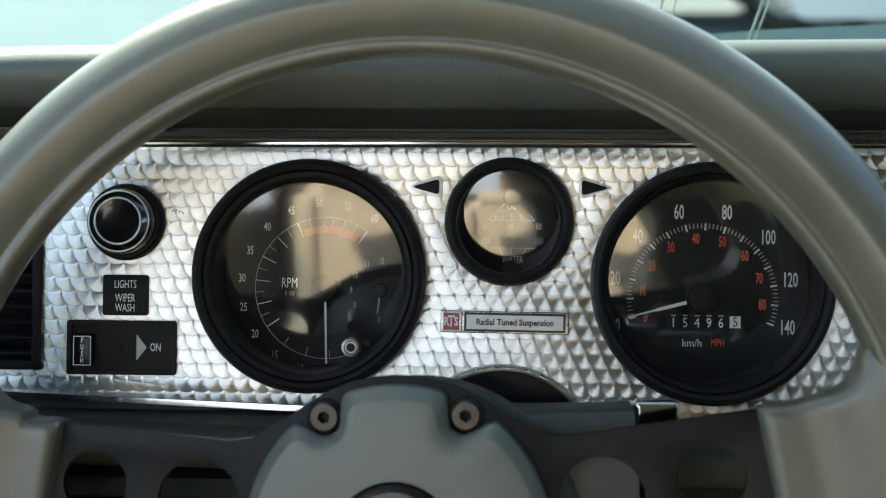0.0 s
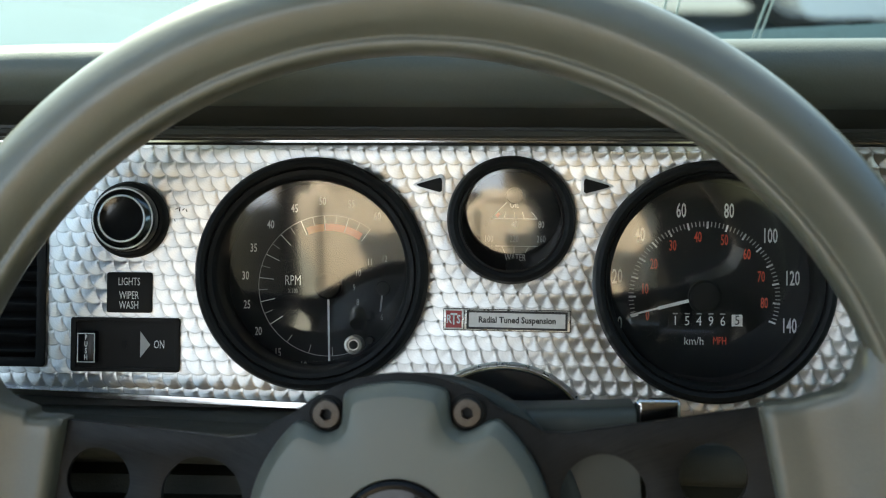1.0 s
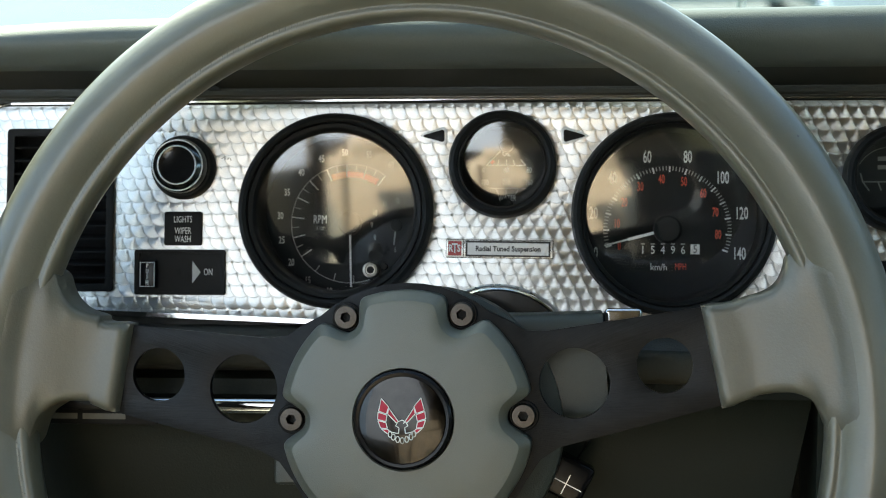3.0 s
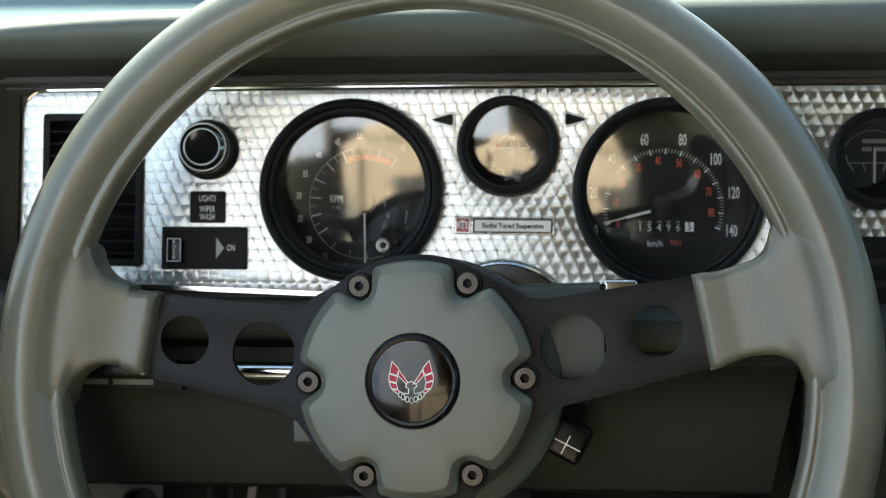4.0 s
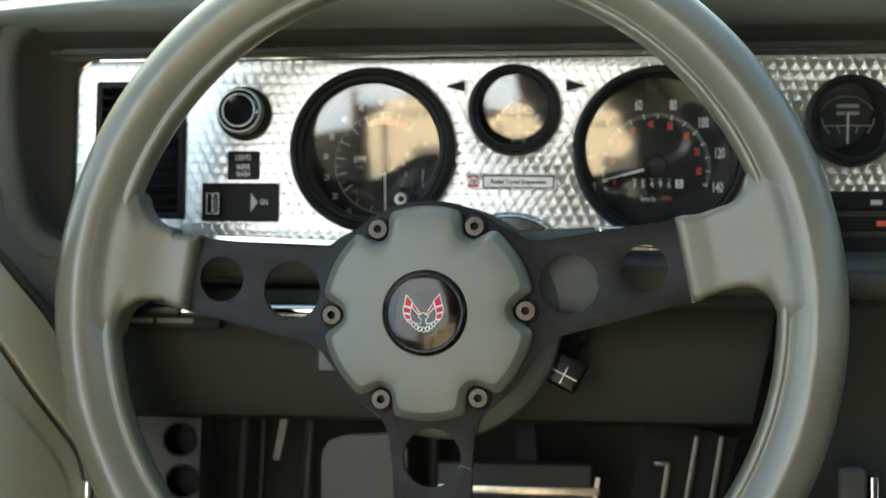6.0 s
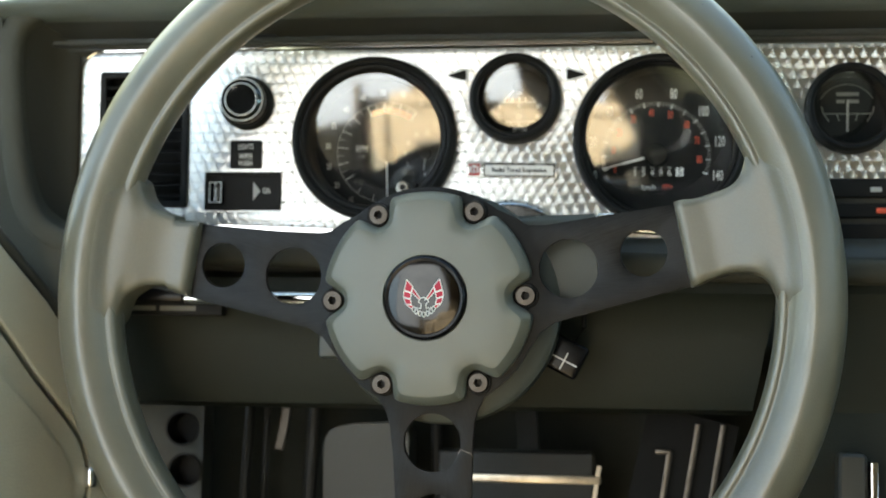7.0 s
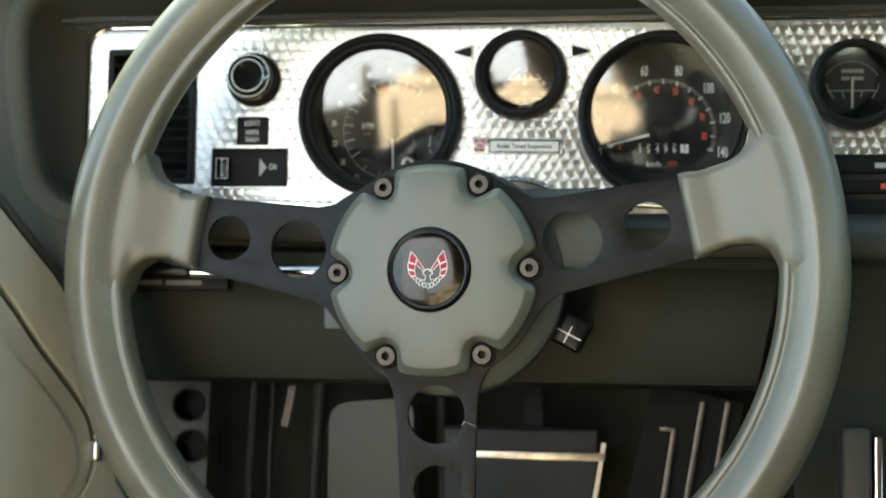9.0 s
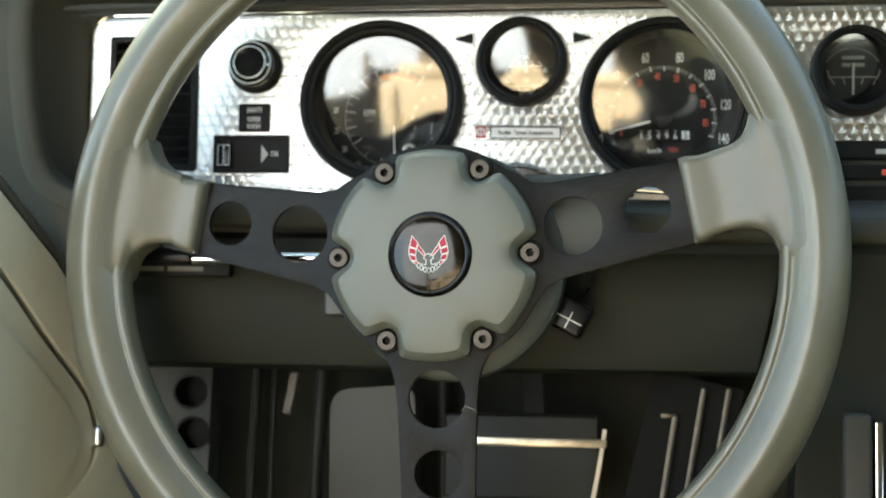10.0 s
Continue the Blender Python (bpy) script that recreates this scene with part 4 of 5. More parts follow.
def hub_cover():
    bm = bmesh.new()
    layers = [(0.0540, 0.0066, 0.0005), (0.0539, 0.0067, -0.0050), (0.0535, 0.0070, -0.0060), (0.0501, 0.0094, -0.0099), (0.0495, 0.0098, -0.0104), (0.0482, 0.0105, -0.0107)]
    rings = []
    for radius, notch, y in layers:
        rings.append([bm.verts.new((r * math.cos(a), y, r * math.sin(a))) for r, a in hub_outline(radius, notch)])
    for a, b in zip(rings, rings[1:]):
        n = len(a)
        for i in range(n):
            bm.faces.new((a[i], a[(i + 1) % n], b[(i + 1) % n], b[i]))
    inner = [bm.verts.new((0.0216 * math.cos(2 * math.pi * i / 240), -0.0117, 0.0216 * math.sin(2 * math.pi * i / 240))) for i in range(240)]
    lip = [bm.verts.new((0.0210 * math.cos(2 * math.pi * i / 240), -0.0105, 0.0210 * math.sin(2 * math.pi * i / 240))) for i in range(240)]
    crown = [bm.verts.new((0.0350 * math.cos(2 * math.pi * i / 240), -0.0113, 0.0350 * math.sin(2 * math.pi * i / 240))) for i in range(240)]
    for a, b in ((rings[-1], crown), (crown, inner), (inner, lip)):
        for i in range(240):
            bm.faces.new((a[i], a[(i + 1) % 240], b[(i + 1) % 240], b[i]))
    return bm


part("hub_cover", hub_cover(), HUB_PLASTIC, wheel, "grey-green hub cover with six notches", smooth=24)


def bolt_mesh():
    bm = lathe([(0.0064, 0.0002), (0.0064, -0.0012), (0.0060, -0.0016), (0.0053, -0.0016)], seg=32)
    return bm


bolt_head = lathe([(0.0053, -0.0010), (0.0053, -0.0034), (0.0047, -0.0042), (0.0024, -0.0043)], seg=30)
hexagon = [bolt_head.verts.new((0.0023 * math.cos(math.pi / 3 * i), -0.0043, 0.0023 * math.sin(math.pi / 3 * i))) for i in range(6)]
floor_ring = [bolt_head.verts.new((0.0019 * math.cos(math.pi / 3 * i), 0.0015, 0.0021 * math.sin(math.pi / 3 * i))) for i in range(6)]
top_ring = [v for v in bolt_head.verts if abs(v.co.y + 0.0043) < 1e-6 and v not in hexagon]
for i in range(6):
    seg5 = [top_ring[(i * 5 + k) % 30] for k in range(6)]
    for k in range(5):
        bolt_head.faces.new((seg5[k], seg5[k + 1], hexagon[i] if k < 3 else hexagon[(i + 1) % 6]))
    bolt_head.faces.new((seg5[3], hexagon[(i + 1) % 6], hexagon[i]))
    bolt_head.faces.new((hexagon[i], hexagon[(i + 1) % 6], floor_ring[(i + 1) % 6], floor_ring[i]))
bolt_head.faces.new(floor_ring)
head_mesh, washer_mesh = mesh_of("bolt", bolt_head, STEEL), mesh_of("washer", bolt_mesh(), BLACK)
for k in range(6):
    a = math.pi / 3 * k
    b = new("bolt", head_mesh)
    b.parent = wheel
    b.location, b.rotation_euler = (0.0495 * math.cos(a), 0, 0.0495 * math.sin(a)), (0, 0.4 * k, 0)
    w = new("washer", washer_mesh)
    w.parent = b
cap = part("horn_cap", lathe([(0, -0.0145), (0.008, -0.0144), (0.0150, -0.0139), (0.0182, -0.0133), (0.0184, -0.0138), (0.0196, -0.0140), (0.0207, -0.0132), (0.0209, -0.0100)], seg=72), KNOB_BLACK, wheel, "glossy black horn cap with a red and white crest", smooth=25)
part("cap_disc", lathe([(0, -0.01470), (0.008, -0.01460), (0.0150, -0.01412), (0.0180, -0.01360), (0.0182, -0.0130)], seg=72), SUNBURST, cap, "dark brushed disc", smooth=25)
# crest on the cap: plain winged shapes
cy = -0.0151
wing = [[(-0.0083, 0.0092), (-0.0096, 0.0040), (-0.0063, 0.0028), (-0.0053, 0.0057)], [(-0.0098, 0.0036), (-0.0101, 0.0006), (-0.0066, -0.0004), (-0.0061, 0.0023)],
        [(-0.0100, 0.0001), (-0.0089, -0.0030), (-0.0061, -0.0032), (-0.0066, -0.0008)], [(-0.0086, -0.0034), (-0.0061, -0.0054), (-0.0051, -0.0044), (-0.0061, -0.0035)],
        [(-0.0053, 0.0052), (-0.0058, 0.0028), (-0.0022, -0.0010), (-0.0014, -0.0004)]]
white_lines = []
for s in (1, -1):
    for quad in wing:
        red_bm = bmesh.new()
        red_bm.faces.new([red_bm.verts.new((s * x, cy, z)) for x, z in quad])
        part("feather", red_bm, EMBLEM_RED, cap)
        white_lines += [(s * quad[i - 1][0], quad[i - 1][1], s * quad[i][0], quad[i][1]) for i in range(4)]
    for cx, cz in ((0.0050, -0.0056), (0.0037, -0.0068), (0.0019, -0.0078), (0.0, -0.0083)):
        ring = [(s * cx + 0.0008 * math.cos(0.63 * i), cz + 0.0013 * math.sin(0.63 * i)) for i in range(10)]
        white_lines += [(*ring[i - 1], *ring[i]) for i in range(10)]
    white_lines += [(s * 0.0018, -0.0008, s * 0.0026, -0.0022), (s * 0.0026, -0.0022, s * 0.0012, -0.0030), (s * 0.0012, -0.0030, s * 0.0014, -0.0054), (s * 0.0014, -0.0054, s * 0.0034, -0.0050), (s * 0.0034, -0.0050, s * 0.0056, -0.0044)]
white_lines += [(-0.0014, -0.0004, 0.0002, 0.0002), (0.0002, 0.0002, 0.0016, -0.0006), (0.0016, -0.0006, 0.0006, -0.0012)]
part("crest_lines", strokes(white_lines, 0.00038, cy - 0.0001), WHITE, cap, "white outlines of the crest")

# ---- the steering column ----
column = thing("steering_column", "grey-green plastic steering column behind the wheel", "steering column", pose(0.0065, 0, -0.0040))
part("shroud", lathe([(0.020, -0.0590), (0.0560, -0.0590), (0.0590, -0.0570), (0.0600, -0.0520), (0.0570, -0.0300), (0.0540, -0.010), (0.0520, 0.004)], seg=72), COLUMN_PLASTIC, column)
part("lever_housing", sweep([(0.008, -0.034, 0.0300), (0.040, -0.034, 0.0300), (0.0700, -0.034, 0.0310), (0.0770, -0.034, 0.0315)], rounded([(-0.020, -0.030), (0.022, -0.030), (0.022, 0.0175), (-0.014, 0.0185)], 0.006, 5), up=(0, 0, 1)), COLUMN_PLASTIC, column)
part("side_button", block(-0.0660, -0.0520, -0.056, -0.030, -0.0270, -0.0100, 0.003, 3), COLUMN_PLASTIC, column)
part("column_tube", lathe([(0.040, 0.0), (0.036, 0.10), (0.0, 0.10)], 0, -0.006, 48), DARK_PLASTIC, column)

lever = thing("turn_signal_lever", "chrome turn signal lever stub with a black collar", "lever", pose(0.0812, -0.034, 0.0400))
part("collar", lathe([(0.0, -0.006), (0.0040, -0.006), (0.0045, -0.004), (0.0045, 0.006)], seg=20), BLACK, lever).matrix_local = pose(0, 0, 0, 0, 0, 90)
part("tip", block(0.0022, 0.0188, -0.0050, 0.0050, -0.0058, 0.0066, 0.0022, 4), CHROME, lever, "chrome lever end")
part("stem", rod([(-0.006, 0, -0.002), (0.006, 0, -0.001), (0.05, 0, -0.004)], 0.0018), CHROME, lever)

key = thing("ignition_knob", "black ignition knob with a silver cross on its side", "knob", pose(0.0668, -0.0310, -0.0280) @ pose(0, 0, 0, 0, 27, 0))
part("grip", block(-0.0105, 0.0105, -0.008, 0.010, -0.0092, 0.0092, 0.0028, 4), KNOB_BLACK, key)
part("silver_cross", strokes([(-0.0085, -0.0020, 0.0085, -0.0020), (0.0012, -0.0070, 0.0012, 0.0024)], 0.0005, -0.0084), RING_SILVER, key, "thin silver lines")
part("stalk", rod([(0.0010, 0.004, 0.0070), (0.0020, 0.004, 0.0180), (-0.0060, 0.004, 0.0330)], 0.0013), BLACK, key)

# ---- under the dashboard ----
brake = thing("brake_pedal", "wide rubber brake pedal with a chrome frame", "pedal", pose(0.0105, 0.045, -0.0970))
part("pad", block(-0.020, 0.0700, 0.0, 0.010, -0.0330, 0.0160, 0.004, 3), RUBBER, brake)
part("chrome_bar", block(-0.018, 0.0735, -0.0030, 0.001, -0.0024, 0.0024, 0.001), WARM_CHROME, brake, "chrome bar with a warm reflection in its colour")
part("chrome_bar", sweep([(0.0725, -0.0015, 0.0080), (0.0690, -0.0015, -0.0160), (0.0660, -0.0015, -0.0320)], rect(-0.0012, 0.0012, -0.0012, 0.0012), up=(0, -1, 0)), DULL_CHROME, brake, "dull chrome bar")
part("arm", sweep([(0.032, 0.012, 0.012), (0.030, 0.02, 0.030), (0.026, 0.03, 0.060)], rect(-0.006, 0.006, -0.003, 0.003), up=(0, -1, 0)), RUBBER, brake)

gas = thing("accelerator_pedal", "black ribbed accelerator pedal with three chrome strips dimmed for shade", "pedal", pose(0.118, 0.050, -0.105))
part("pad", sweep([(0.018, 0.006, 0.045), (-0.002, 0.006, -0.045)], rect(-0.026, 0.026, -0.003, 0.003), up=(0, -1, 0)), VENT_BLACK, gas)
for x0, z0, x1, z1 in ((0.0044, 0.0245, -0.0050, -0.040), (0.0205, 0.0400, 0.0075, -0.040), (0.0345, 0.0400, 0.0215, -0.040)):
    part("chrome_strip", sweep([(x0, -0.001, z0), (x1, -0.001, z1)], rounded([(-0.0016, -0.001), (0.0016, -0.001), (0.0016, 0.001), (-0.0016, 0.001)], 0.0005, 2), up=(0, -1, 0)), SHADED_CHROME, gas, "chrome strip, dimmed in its colour for shade")
part("chrome_strip", block(-0.0035, 0.0052, -0.002, 0.001, 0.0232, 0.0258, 0.0006), SHADED_CHROME, gas, "chrome strip, dimmed in its colour for shade")

kick = thing("kick_panel", "olive kick panel with two round black openings", "panel")
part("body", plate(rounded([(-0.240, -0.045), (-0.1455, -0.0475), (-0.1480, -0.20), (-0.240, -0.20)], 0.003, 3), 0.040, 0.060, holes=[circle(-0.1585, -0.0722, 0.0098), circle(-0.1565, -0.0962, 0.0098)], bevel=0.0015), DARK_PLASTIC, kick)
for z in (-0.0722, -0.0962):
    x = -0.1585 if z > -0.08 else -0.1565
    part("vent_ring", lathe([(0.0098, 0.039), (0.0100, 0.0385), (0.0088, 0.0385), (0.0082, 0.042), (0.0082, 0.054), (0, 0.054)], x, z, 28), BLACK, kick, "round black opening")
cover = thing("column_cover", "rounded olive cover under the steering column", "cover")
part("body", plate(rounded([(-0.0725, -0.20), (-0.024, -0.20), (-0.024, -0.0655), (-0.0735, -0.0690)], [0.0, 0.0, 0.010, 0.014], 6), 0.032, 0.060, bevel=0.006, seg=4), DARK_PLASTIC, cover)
part("bracket", sweep([(-0.1015, 0.062, -0.060), (-0.1035, 0.062, -0.072), (-0.1060, 0.062, -0.084)], rect(-0.0022, 0.0022, -0.002, 0.002), up=(0, -1, 0)), STEEL, cover, "dull painted bracket")
foot = thing("footwell", "dark carpeted footwell behind the pedals", "footwell", kind="structure")
part("back", plate(rect(-0.26, 0.75, -0.45, -0.02), 0.110, 0.13), CARPET, foot)
for x0, x1, r in ((-0.128, -0.134, 0.003), (-0.118, -0.120, 0.002), (-0.088, -0.094, 0.004), (-0.016, -0.012, 0.003), (0.036, 0.036, 0.0025)):
    part("pipe", rod([(x0, 0.085, -0.03), ((x0 + x1) / 2, 0.080, -0.11), (x1, 0.090, -0.22)], r, 10, up=(0, -1, 0)), RUBBER, foot, "dark cable under the dashboard")
part("console_side", plate(rounded([(0.176, -0.45), (0.75, -0.45), (0.75, -0.050), (0.186, -0.050)], 0.004), -0.006, 0.05, bevel=0.004), KNEE_SHADED, foot, "side of the centre console, darkened for shade")
console = thing("console_trim", "upright chrome strip on a pale console corner", "trim")
part("corner", block(0.2070, 0.2220, -0.024, -0.004, -0.30, -0.0760, 0.004, 3), DARK_PLASTIC, console)
part("chrome_strip", block(0.2230, 0.2268, -0.026, -0.006, -0.30, -0.0800, 0.001), CHROME, console, "bright chrome strip")

# ---- the door ----
DOOR = pose(-0.2264, -0.080, -0.0083) @ pose(0, 0, 0, 0, 0, 62)
door = thing("door_1", "beige vinyl door panel with a dark groove, closed", "door", DOOR, kind="structure")
groove = [(-0.10, 0.0960), (0.0001, -0.0023), (0.0296, -0.0336), (0.0590, -0.0625), (0.0672, -0.0765), (0.0692, -0.0900), (0.0680, -0.1004), (0.0620, -0.1110), (0.0450, -0.1260), (0.0, -0.158)]
groove = [(p.x, p.y) for p in smooth_path([(x, z, 0) for x, z in groove], 4)]
inset = [(-0.10, 0.0690), (0.0015, -0.0287), (0.0246, -0.0487), (0.0480, -0.0725), (0.0556, -0.0850), (0.0566, -0.0950), (0.0525, -0.1060), (0.0440, -0.1140), (0.0200, -0.128), (0.0, -0.138)]
inset = [(p.x, p.y) for p in smooth_path([(x, z, 0) for x, z in inset], 4)]
part("upper_panel", plate([(x + 0.0018, z + 0.0014) for x, z in groove] + [(0.0, -0.30), (0.15, -0.30), (0.1080, -0.1350), (0.0880, -0.1072), (0.0824, -0.0900), (0.0776, -0.0700), (0.0640, -0.0240), (0.0375, 0.0060), (-0.10, 0.127)], 0.0, 0.02, bevel=0.0022, seg=3), DOOR_VINYL, door)
part("trim_band", plate([(x - 0.0016, z - 0.0014) for x, z in groove] + [(-0.10, -0.20)], 0.0, 0.02, bevel=0.0022, seg=3), DOOR_VINYL, door)
part("map_pocket", plate(inset + [(-0.10, -0.17)], -0.0014, 0.004, bevel=0.0012, seg=3), DOOR_VINYL, door, "raised pale door pad")
# Dark strip added for the soft shadow in the gap beside the dashboard.
part("gap_shadow_strip", sweep([(-0.10, 0.006, 0.1335), (0.0375, 0.006, 0.0125), (0.0660, 0.006, -0.0200), (0.0800, 0.006, -0.0650)], circle(0, 0, 0.0038, 12), up=(0, -1, 0)), DARK_PLASTIC, door, "dark strip in place of the shadow gap along the door's edge")
part("groove_bed", plate([(x + 0.003, z + 0.003) for x, z in groove] + [(x - 0.003, z - 0.003) for x, z in groove[::-1]], 0.0075, 0.012), RUBBER, door, "dark bed of the groove")
part("lock_pin", block(0.0664, 0.0724, -0.005, 0.002, -0.0948, -0.0828, 0.0026, 4), CHROME, door, "small chrome pin")

# ---- the cabin shell, in the world's own frame ----
def shell(name, bm, mat, label, category):
    ob = new(name, mesh_of(name, bm, mat))
    return tagged(ob, label, category, kind="structure")


LEFT, RIGHT = -0.60, 1.32
# Unseen roof; its opening is shaped to steer sun and sky light.
roof_outline = [(LEFT, -0.28), (RIGHT, -0.28), (RIGHT, -2.34), (-0.08, -2.34), (-0.08, -0.80), (-0.345, -0.80), (-0.345, -0.42), (LEFT, -0.42)]
roof = new("ceiling", mesh_of("ceiling", plate(roof_outline, 1.46, 1.49), LINER))
roof.matrix_world = Matrix(((1, 0, 0, 0), (0, 0, 1, 0), (0, 1, 0, 0), (0, 0, 0, 1)))
tagged(roof, "unseen beige headliner, cut open on the left to steer the light", "ceiling", kind="structure")
skin = new("roof", mesh_of("roof", plate(roof_outline, 1.494, 1.506, bevel=0.003), HOOD_PAINT))
skin.matrix_world = roof.matrix_world
tagged(skin, "grey-green painted steel roof over the cabin", "roof", kind="structure")
shell("floor", block(LEFT, RIGHT, -2.3, 0.9, 0.22, 0.25), CARPET, "dark carpet of the car's floor", "floor")
shell("wall_rear", block(LEFT, RIGHT, -2.34, -2.30, 0.25, 1.16), CARPET, "dark carpeted rear bulkhead of the cabin", "wall")
# Unseen wall added so the panel's right reflects beige instead of sky.
shell("wall_rear_added", block(-0.08, RIGHT, -2.34, -2.30, 1.16, 1.46), LINER, "unseen beige wall added to block sky behind on the right", "wall")
shell("wall_left", block(LEFT - 0.04, LEFT, -2.3, 0.5, 0.25, 0.94), DOOR_VINYL, "beige vinyl door side of the cabin", "wall")
# Unseen; higher than the left side to hold back light from the right.
shell("wall_right", block(RIGHT, RIGHT + 0.04, -2.3, 0.5, 0.25, 1.24), PAD_VINYL, "unseen olive vinyl cabin side, raised to block light", "wall")
shell("firewall", block(LEFT, RIGHT, 0.46, 0.50, 0.25, 1.04), CARPET, "dark firewall behind the pedals", "wall")
for name, x, y0, y1 in (("pillar_1", LEFT, -0.28, 0.34), ("pillar_2", RIGHT, -0.28, 0.34)):
    shell(name, sweep([(x, y1, 1.04), (x, y0, 1.475)], rect(-0.03, 0.03, -0.035, 0.035), up=(1, 0, 0)), LINER, "beige windscreen pillar", "pillar")
for name, x in (("pillar_3", LEFT), ("pillar_4", RIGHT)):
    shell(name, block(x - 0.02, x + 0.02, -2.30, -2.12, 0.94, 1.30, 0.01), LINER, "beige rear roof pillar", "pillar")
screen = shell("windscreen", sweep([(0.36, 0.40, 1.075), (0.36, -0.28, 1.47)], rect(-0.93, 0.93, -0.002, 0.002), up=(0, 0, 1)), PANE, "clear slanted windscreen with a few water runs", "windscreen")
# Unseen panes added at both sides to tint and dim the light.
pane_bm = sweep([(LEFT - 0.01, 0.02, 1.20), (LEFT + 0.005, -1.15, 1.20)], rect(-0.0025, 0.0025, -0.26, 0.26), up=(0, 0, 1))
pane_right = sweep([(RIGHT + 0.01, 0.02, 1.35), (RIGHT - 0.005, -1.15, 1.35)], rect(-0.0025, 0.0025, -0.11, 0.11), up=(0, 0, 1))
shell("window_2", pane_right, PANE, "unseen door pane added to dim the light from the right", "window")
shell("window_1", pane_bm, BLUE_FILTER, "unseen door pane added to tint the left light blue", "window")
seat = thing("driver_seat", "tan vinyl bucket seat in the sun", "seat", W.inverted() @ pose(0, -1.35, 0.25))
for k in range(5):
    x = -0.195 + 0.066 * k
    part("pleat", block(x, x + 0.064, -0.12, 0.0, 0.26, 0.80, 0.007, 3), SEAT, seat, "upright vinyl pleat")
    part("pleat", block(x, x + 0.064, -0.04, 0.46, 0.10, 0.225, 0.007, 3), SEAT, seat, "vinyl pleat of the cushion")
for x0, x1 in ((-0.300, -0.197), (0.137, 0.212)):
    part("bolster", block(x0, x1, -0.14, 0.05, 0.24, 0.79, 0.035, 5), SEAT, seat, "padded side bolster")
    part("bolster", block(x0, x1, -0.05, 0.48, 0.08, 0.25, 0.035, 5), SEAT, seat, "padded side bolster")
part("back_shell", block(-0.26, 0.20, -0.16, -0.10, 0.10, 0.83, 0.03, 3), SEAT, seat)
part("head_restraint", block(-0.185, 0.120, -0.13, 0.0, 0.805, 0.90, 0.035, 5), SEAT, seat, "padded vinyl head restraint")
part("seat_base", block(-0.25, 0.19, -0.05, 0.44, 0.0, 0.11, 0.02, 3), DARK_PLASTIC, seat)
for x, w in ((0.120, 0.0006), (0.1275, 0.0004), (0.1765, 0.0007), (0.1800, 0.0004)):
    run = sweep([(x, 0.385, 1.0872), (x + 0.0006, 0.33, 1.1192), (x - 0.0004, 0.22, 1.1831)], rect(-w, w, -0.0004, 0.0004), up=(0, 0, 1))
    part("water_run", run, WATER_MARK, screen, "dried water run")

# ---- outside ----
ground = new("ground", mesh_of("ground", block(-300, 300, -300, 300, -0.2, 0.0), ASPHALT))
tagged(ground, "pale sunlit asphalt of a parking lot", "ground", kind="structure")

bonnet = bmesh.new()
grid = [[bonnet.verts.new((x, y, 1.095 - 0.13 * ((x - 0.36) / 0.8) ** 2 - 0.13 * max(0, y - 0.46) - (0.03 if y < 0.44 else 0))) for x in [0.36 + 0.08 * i for i in range(-11, 12)]] for y in (0.42, 0.45, 0.6, 0.8, 1.0, 1.3, 1.6, 1.8)]
for r0, r1 in zip(grid, grid[1:]):
    for i in range(len(r0) - 1):
        bonnet.faces.new((r0[i], r0[i + 1], r1[i + 1], r1[i]))
made = bmesh.ops.extrude_face_region(bonnet, geom=bonnet.faces[:])
for g in made["geom"]:
    if isinstance(g, bmesh.types.BMVert):
        g.co.z -= 0.02
hood = new("bonnet", mesh_of("bonnet", bonnet, HOOD_PAINT))
tagged(hood, "grey-green painted car bonnet seen past the dashboard", "bonnet", kind="structure")

front = new("front_bodywork", mesh_of("front_bodywork", block(-0.53, 1.25, 0.52, 1.77, 0.26, 0.925, 0.05, 3), HOOD_PAINT))
tagged(front, "grey-green painted bodywork under the bonnet", "car body", kind="structure")
for x in (LEFT - 0.15, RIGHT + 0.15):
    for y in (1.15, -1.75):
        road_wheel = new("road_wheel")
        road_wheel.matrix_world = pose(x, y, 0.32, 0, 0, 90)
        tagged(road_wheel, "black tyre on a plain steel rim under the car", "wheel", group="wheels under the car")
        part("tyre", lathe([(0.20, -0.09), (0.29, -0.10), (0.32, -0.07), (0.32, 0.07), (0.29, 0.10), (0.20, 0.09)], seg=40), RUBBER, road_wheel)
        part("rim", lathe([(0, -0.08), (0.08, -0.09), (0.19, -0.07), (0.205, -0.09), (0.205, 0.09), (0.19, 0.07), (0, 0.08)], seg=32), SILVER, road_wheel)


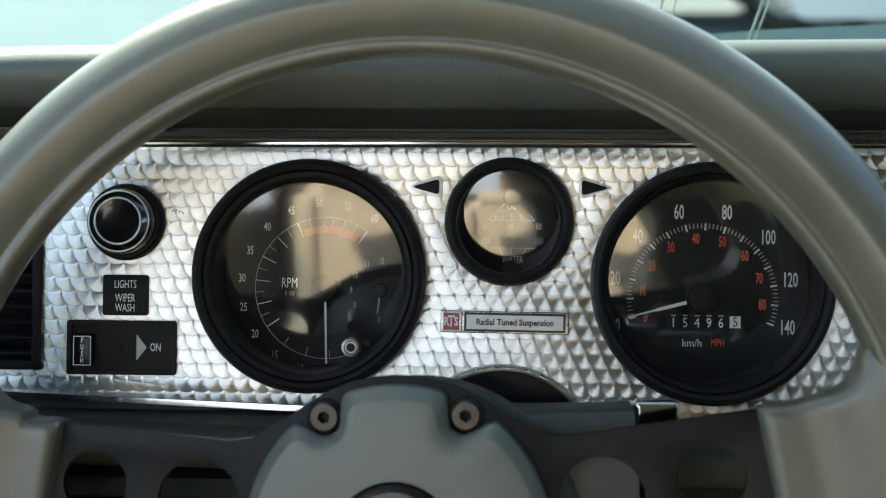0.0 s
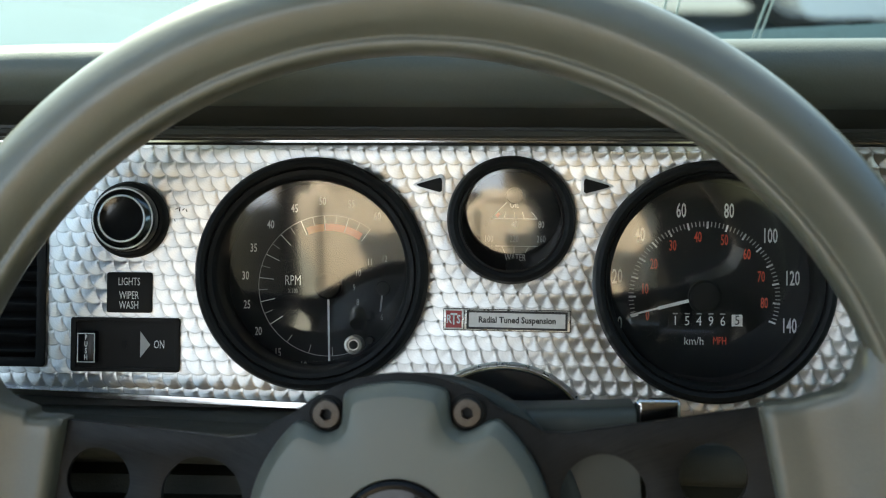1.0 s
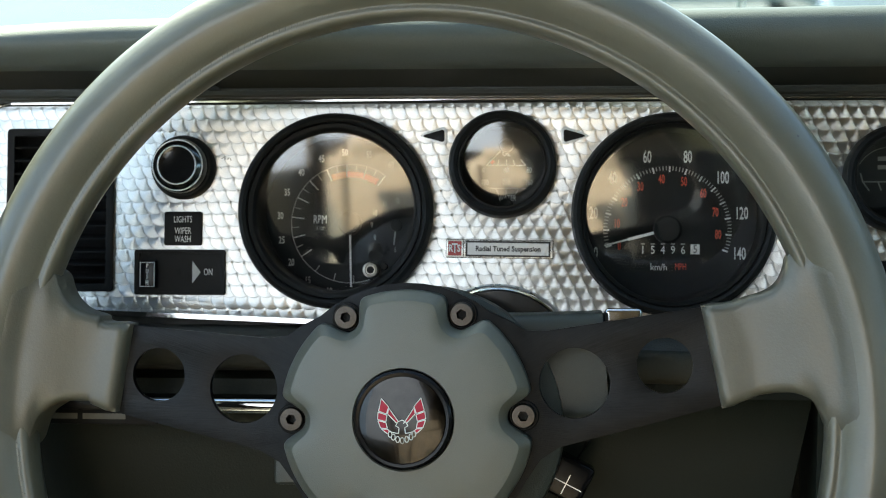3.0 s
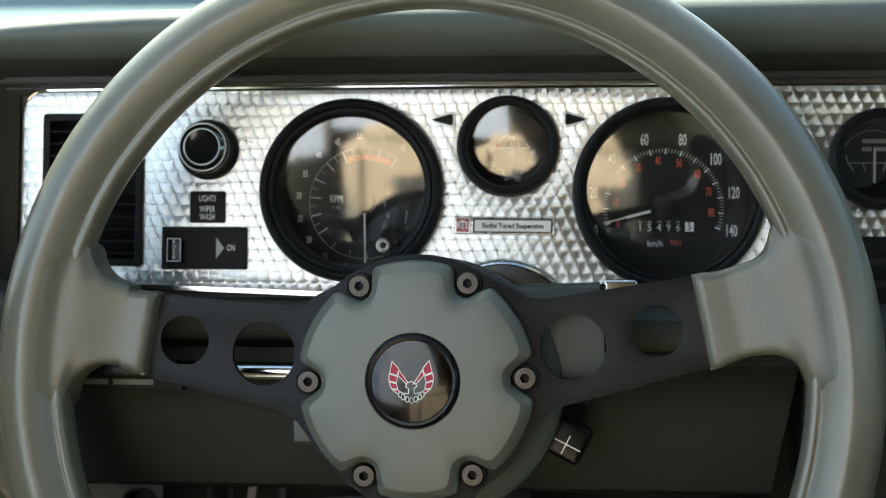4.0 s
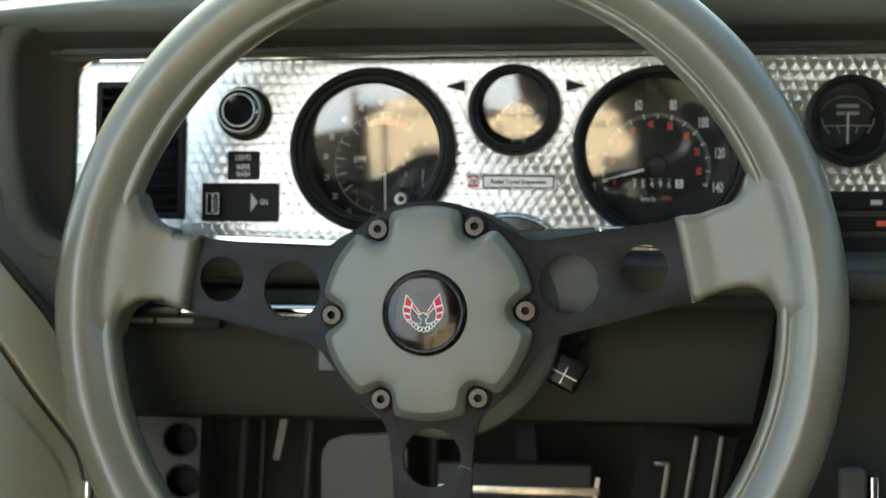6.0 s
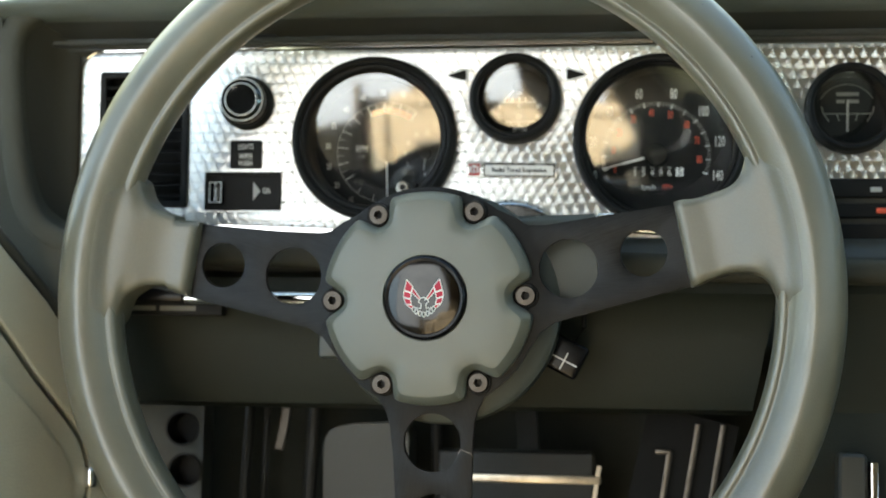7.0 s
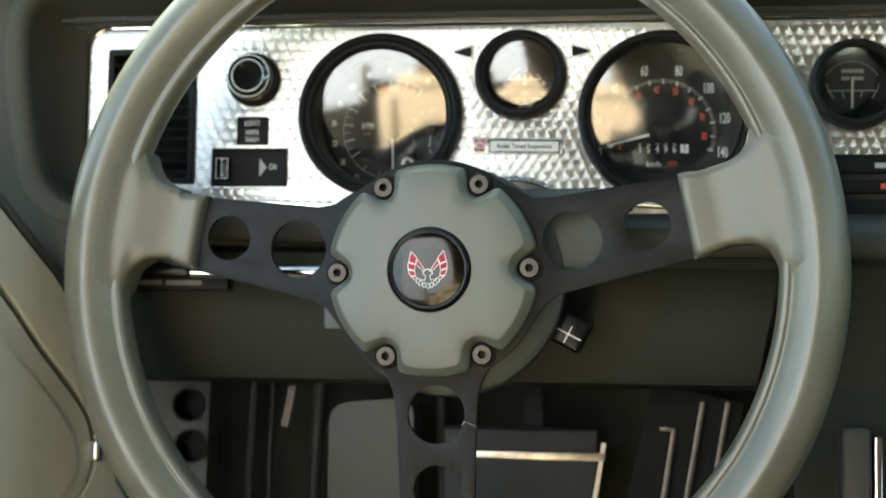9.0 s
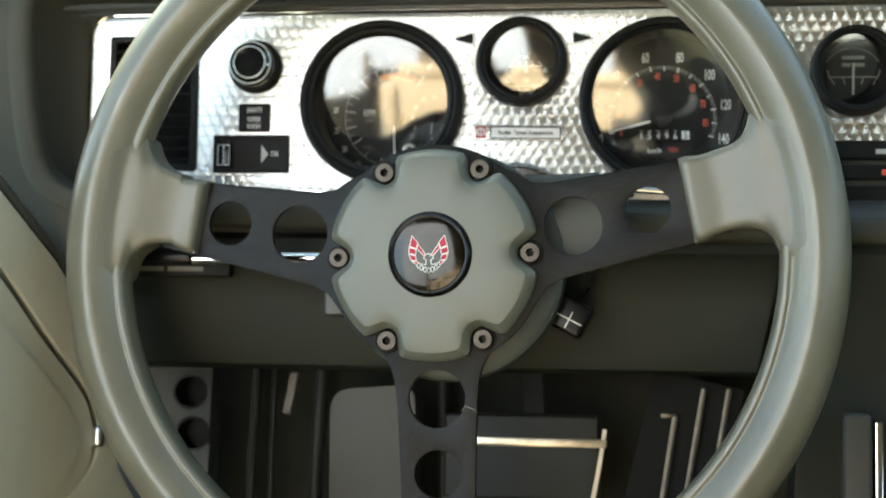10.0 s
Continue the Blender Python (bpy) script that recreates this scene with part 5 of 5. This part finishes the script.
def parked_car(paint, label, m):
    """A saloon car: body, cabin, panes, bumpers, lights and wheels, along its own y axis."""
    car = new("parked_car")
    car.matrix_world = m
    tagged(car, label, "car", group="cars in the parking lot")
    side = rounded([(-2.25, 0.38), (2.25, 0.34), (2.30, 0.62), (2.15, 0.80), (1.00, 0.90), (-1.25, 0.93), (-2.20, 0.88), (-2.30, 0.60)], 0.10, 4)
    bm = bmesh.new()
    a = [bm.verts.new((-0.86, y, z)) for y, z in side]
    b = [bm.verts.new((0.86, y, z)) for y, z in side]
    for i in range(len(side)):
        bm.faces.new((a[i], b[i], b[(i + 1) % len(side)], a[(i + 1) % len(side)]))
    bm.faces.new(a)
    bm.faces.new(b[::-1])
    round_edges(bm, 0.06, 2, 60)
    part("body", bm, paint, car)
    cabin = block(-0.78, 0.78, -1.5, 0.9, 0.85, 1.38)
    for v in cabin.verts:
        if v.co.z > 1.0:
            v.co.x *= 0.80
            v.co.y = v.co.y * 0.62 - 0.08
    round_edges(cabin, 0.05, 2)
    part("cabin", cabin, paint, car)
    for s in (1, -1):
        w = bmesh.new()
        w.faces.new([w.verts.new(p) for p in ((s * 0.772, -1.15, 0.95), (s * 0.772, 0.62, 0.95), (s * 0.665, 0.38, 1.30), (s * 0.665, -0.85, 1.30))])
        part("window", w, BLACK_GLOSS, car, "dark side window")
    for y, lab in ((2.28, "front"), (-2.28, "rear")):
        part("bumper", block(-0.84, 0.84, y - 0.07, y + 0.07, 0.42, 0.56, 0.04, 3), CHROME, car, "chrome bumper")
        for s in (1, -1):
            part("lamp", block(s * 0.66 - 0.13, s * 0.66 + 0.13, y * 0.985 - 0.04, y * 0.985 + 0.04, 0.60, 0.74, 0.02), SILVER if y > 0 else BADGE_RED, car, "car lamp")
    for s in (1, -1):
        for y in (1.40, -1.35):
            tyre = part("tyre", lathe([(0.20, -0.09), (0.29, -0.10), (0.32, -0.07), (0.32, 0.07), (0.29, 0.10), (0.20, 0.09)], seg=28), RUBBER, car)
            tyre.matrix_local = pose(s * 0.80, y, 0.32, 0, 0, 90)
            part("rim", lathe([(0, -0.08), (0.08, -0.09), (0.19, -0.07), (0.205, -0.09), (0.205, 0.09), (0.19, 0.07), (0, 0.08)], seg=20), SILVER, tyre, "bright wheel rim")
    return car


parked_car(plain("white_paint", (0.72, 0.72, 0.70), 0.25), "white saloon car parked in the sun", pose(3.75, 8.9, 0, 0, 0, 90))
parked_car(plain("grey_paint", (0.24, 0.33, 0.31), 0.25), "grey-green saloon car parked in the sun", pose(0.55, 11.4, 0, 0, 0, 88))
apron = new("pavement", mesh_of("pavement", block(-40, -1.9, 5, 18.5, 0.0, 0.06, 0.01), surface("pale_concrete", (0.17, 0.23, 0.24), 0.9, grain=40, relief=0.004, vary=0.12, spec=0.2, blotch=0.7)))
tagged(apron, "pale sunlit concrete pavement with a low kerb", "pavement", kind="structure")
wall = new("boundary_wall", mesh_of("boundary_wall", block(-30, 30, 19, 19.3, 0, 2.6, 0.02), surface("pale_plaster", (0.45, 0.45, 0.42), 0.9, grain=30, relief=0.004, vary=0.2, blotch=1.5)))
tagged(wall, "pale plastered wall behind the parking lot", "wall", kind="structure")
# Unseen wall added as a reflector: throws blue light onto the panel's left.
bounce_wall = new("rear_bounce_wall", mesh_of("rear_bounce_wall", block(-16, 0.8, -9.4, -9.0, 0, 7.0, 0.02), surface("bounce_wall_blue", (0.50, 0.62, 0.80), 0.9, grain=30, relief=0.004, vary=0.08, blotch=1.2)))
tagged(bounce_wall, "unseen pale blue wall behind the car, added to reflect light", "wall", kind="structure")
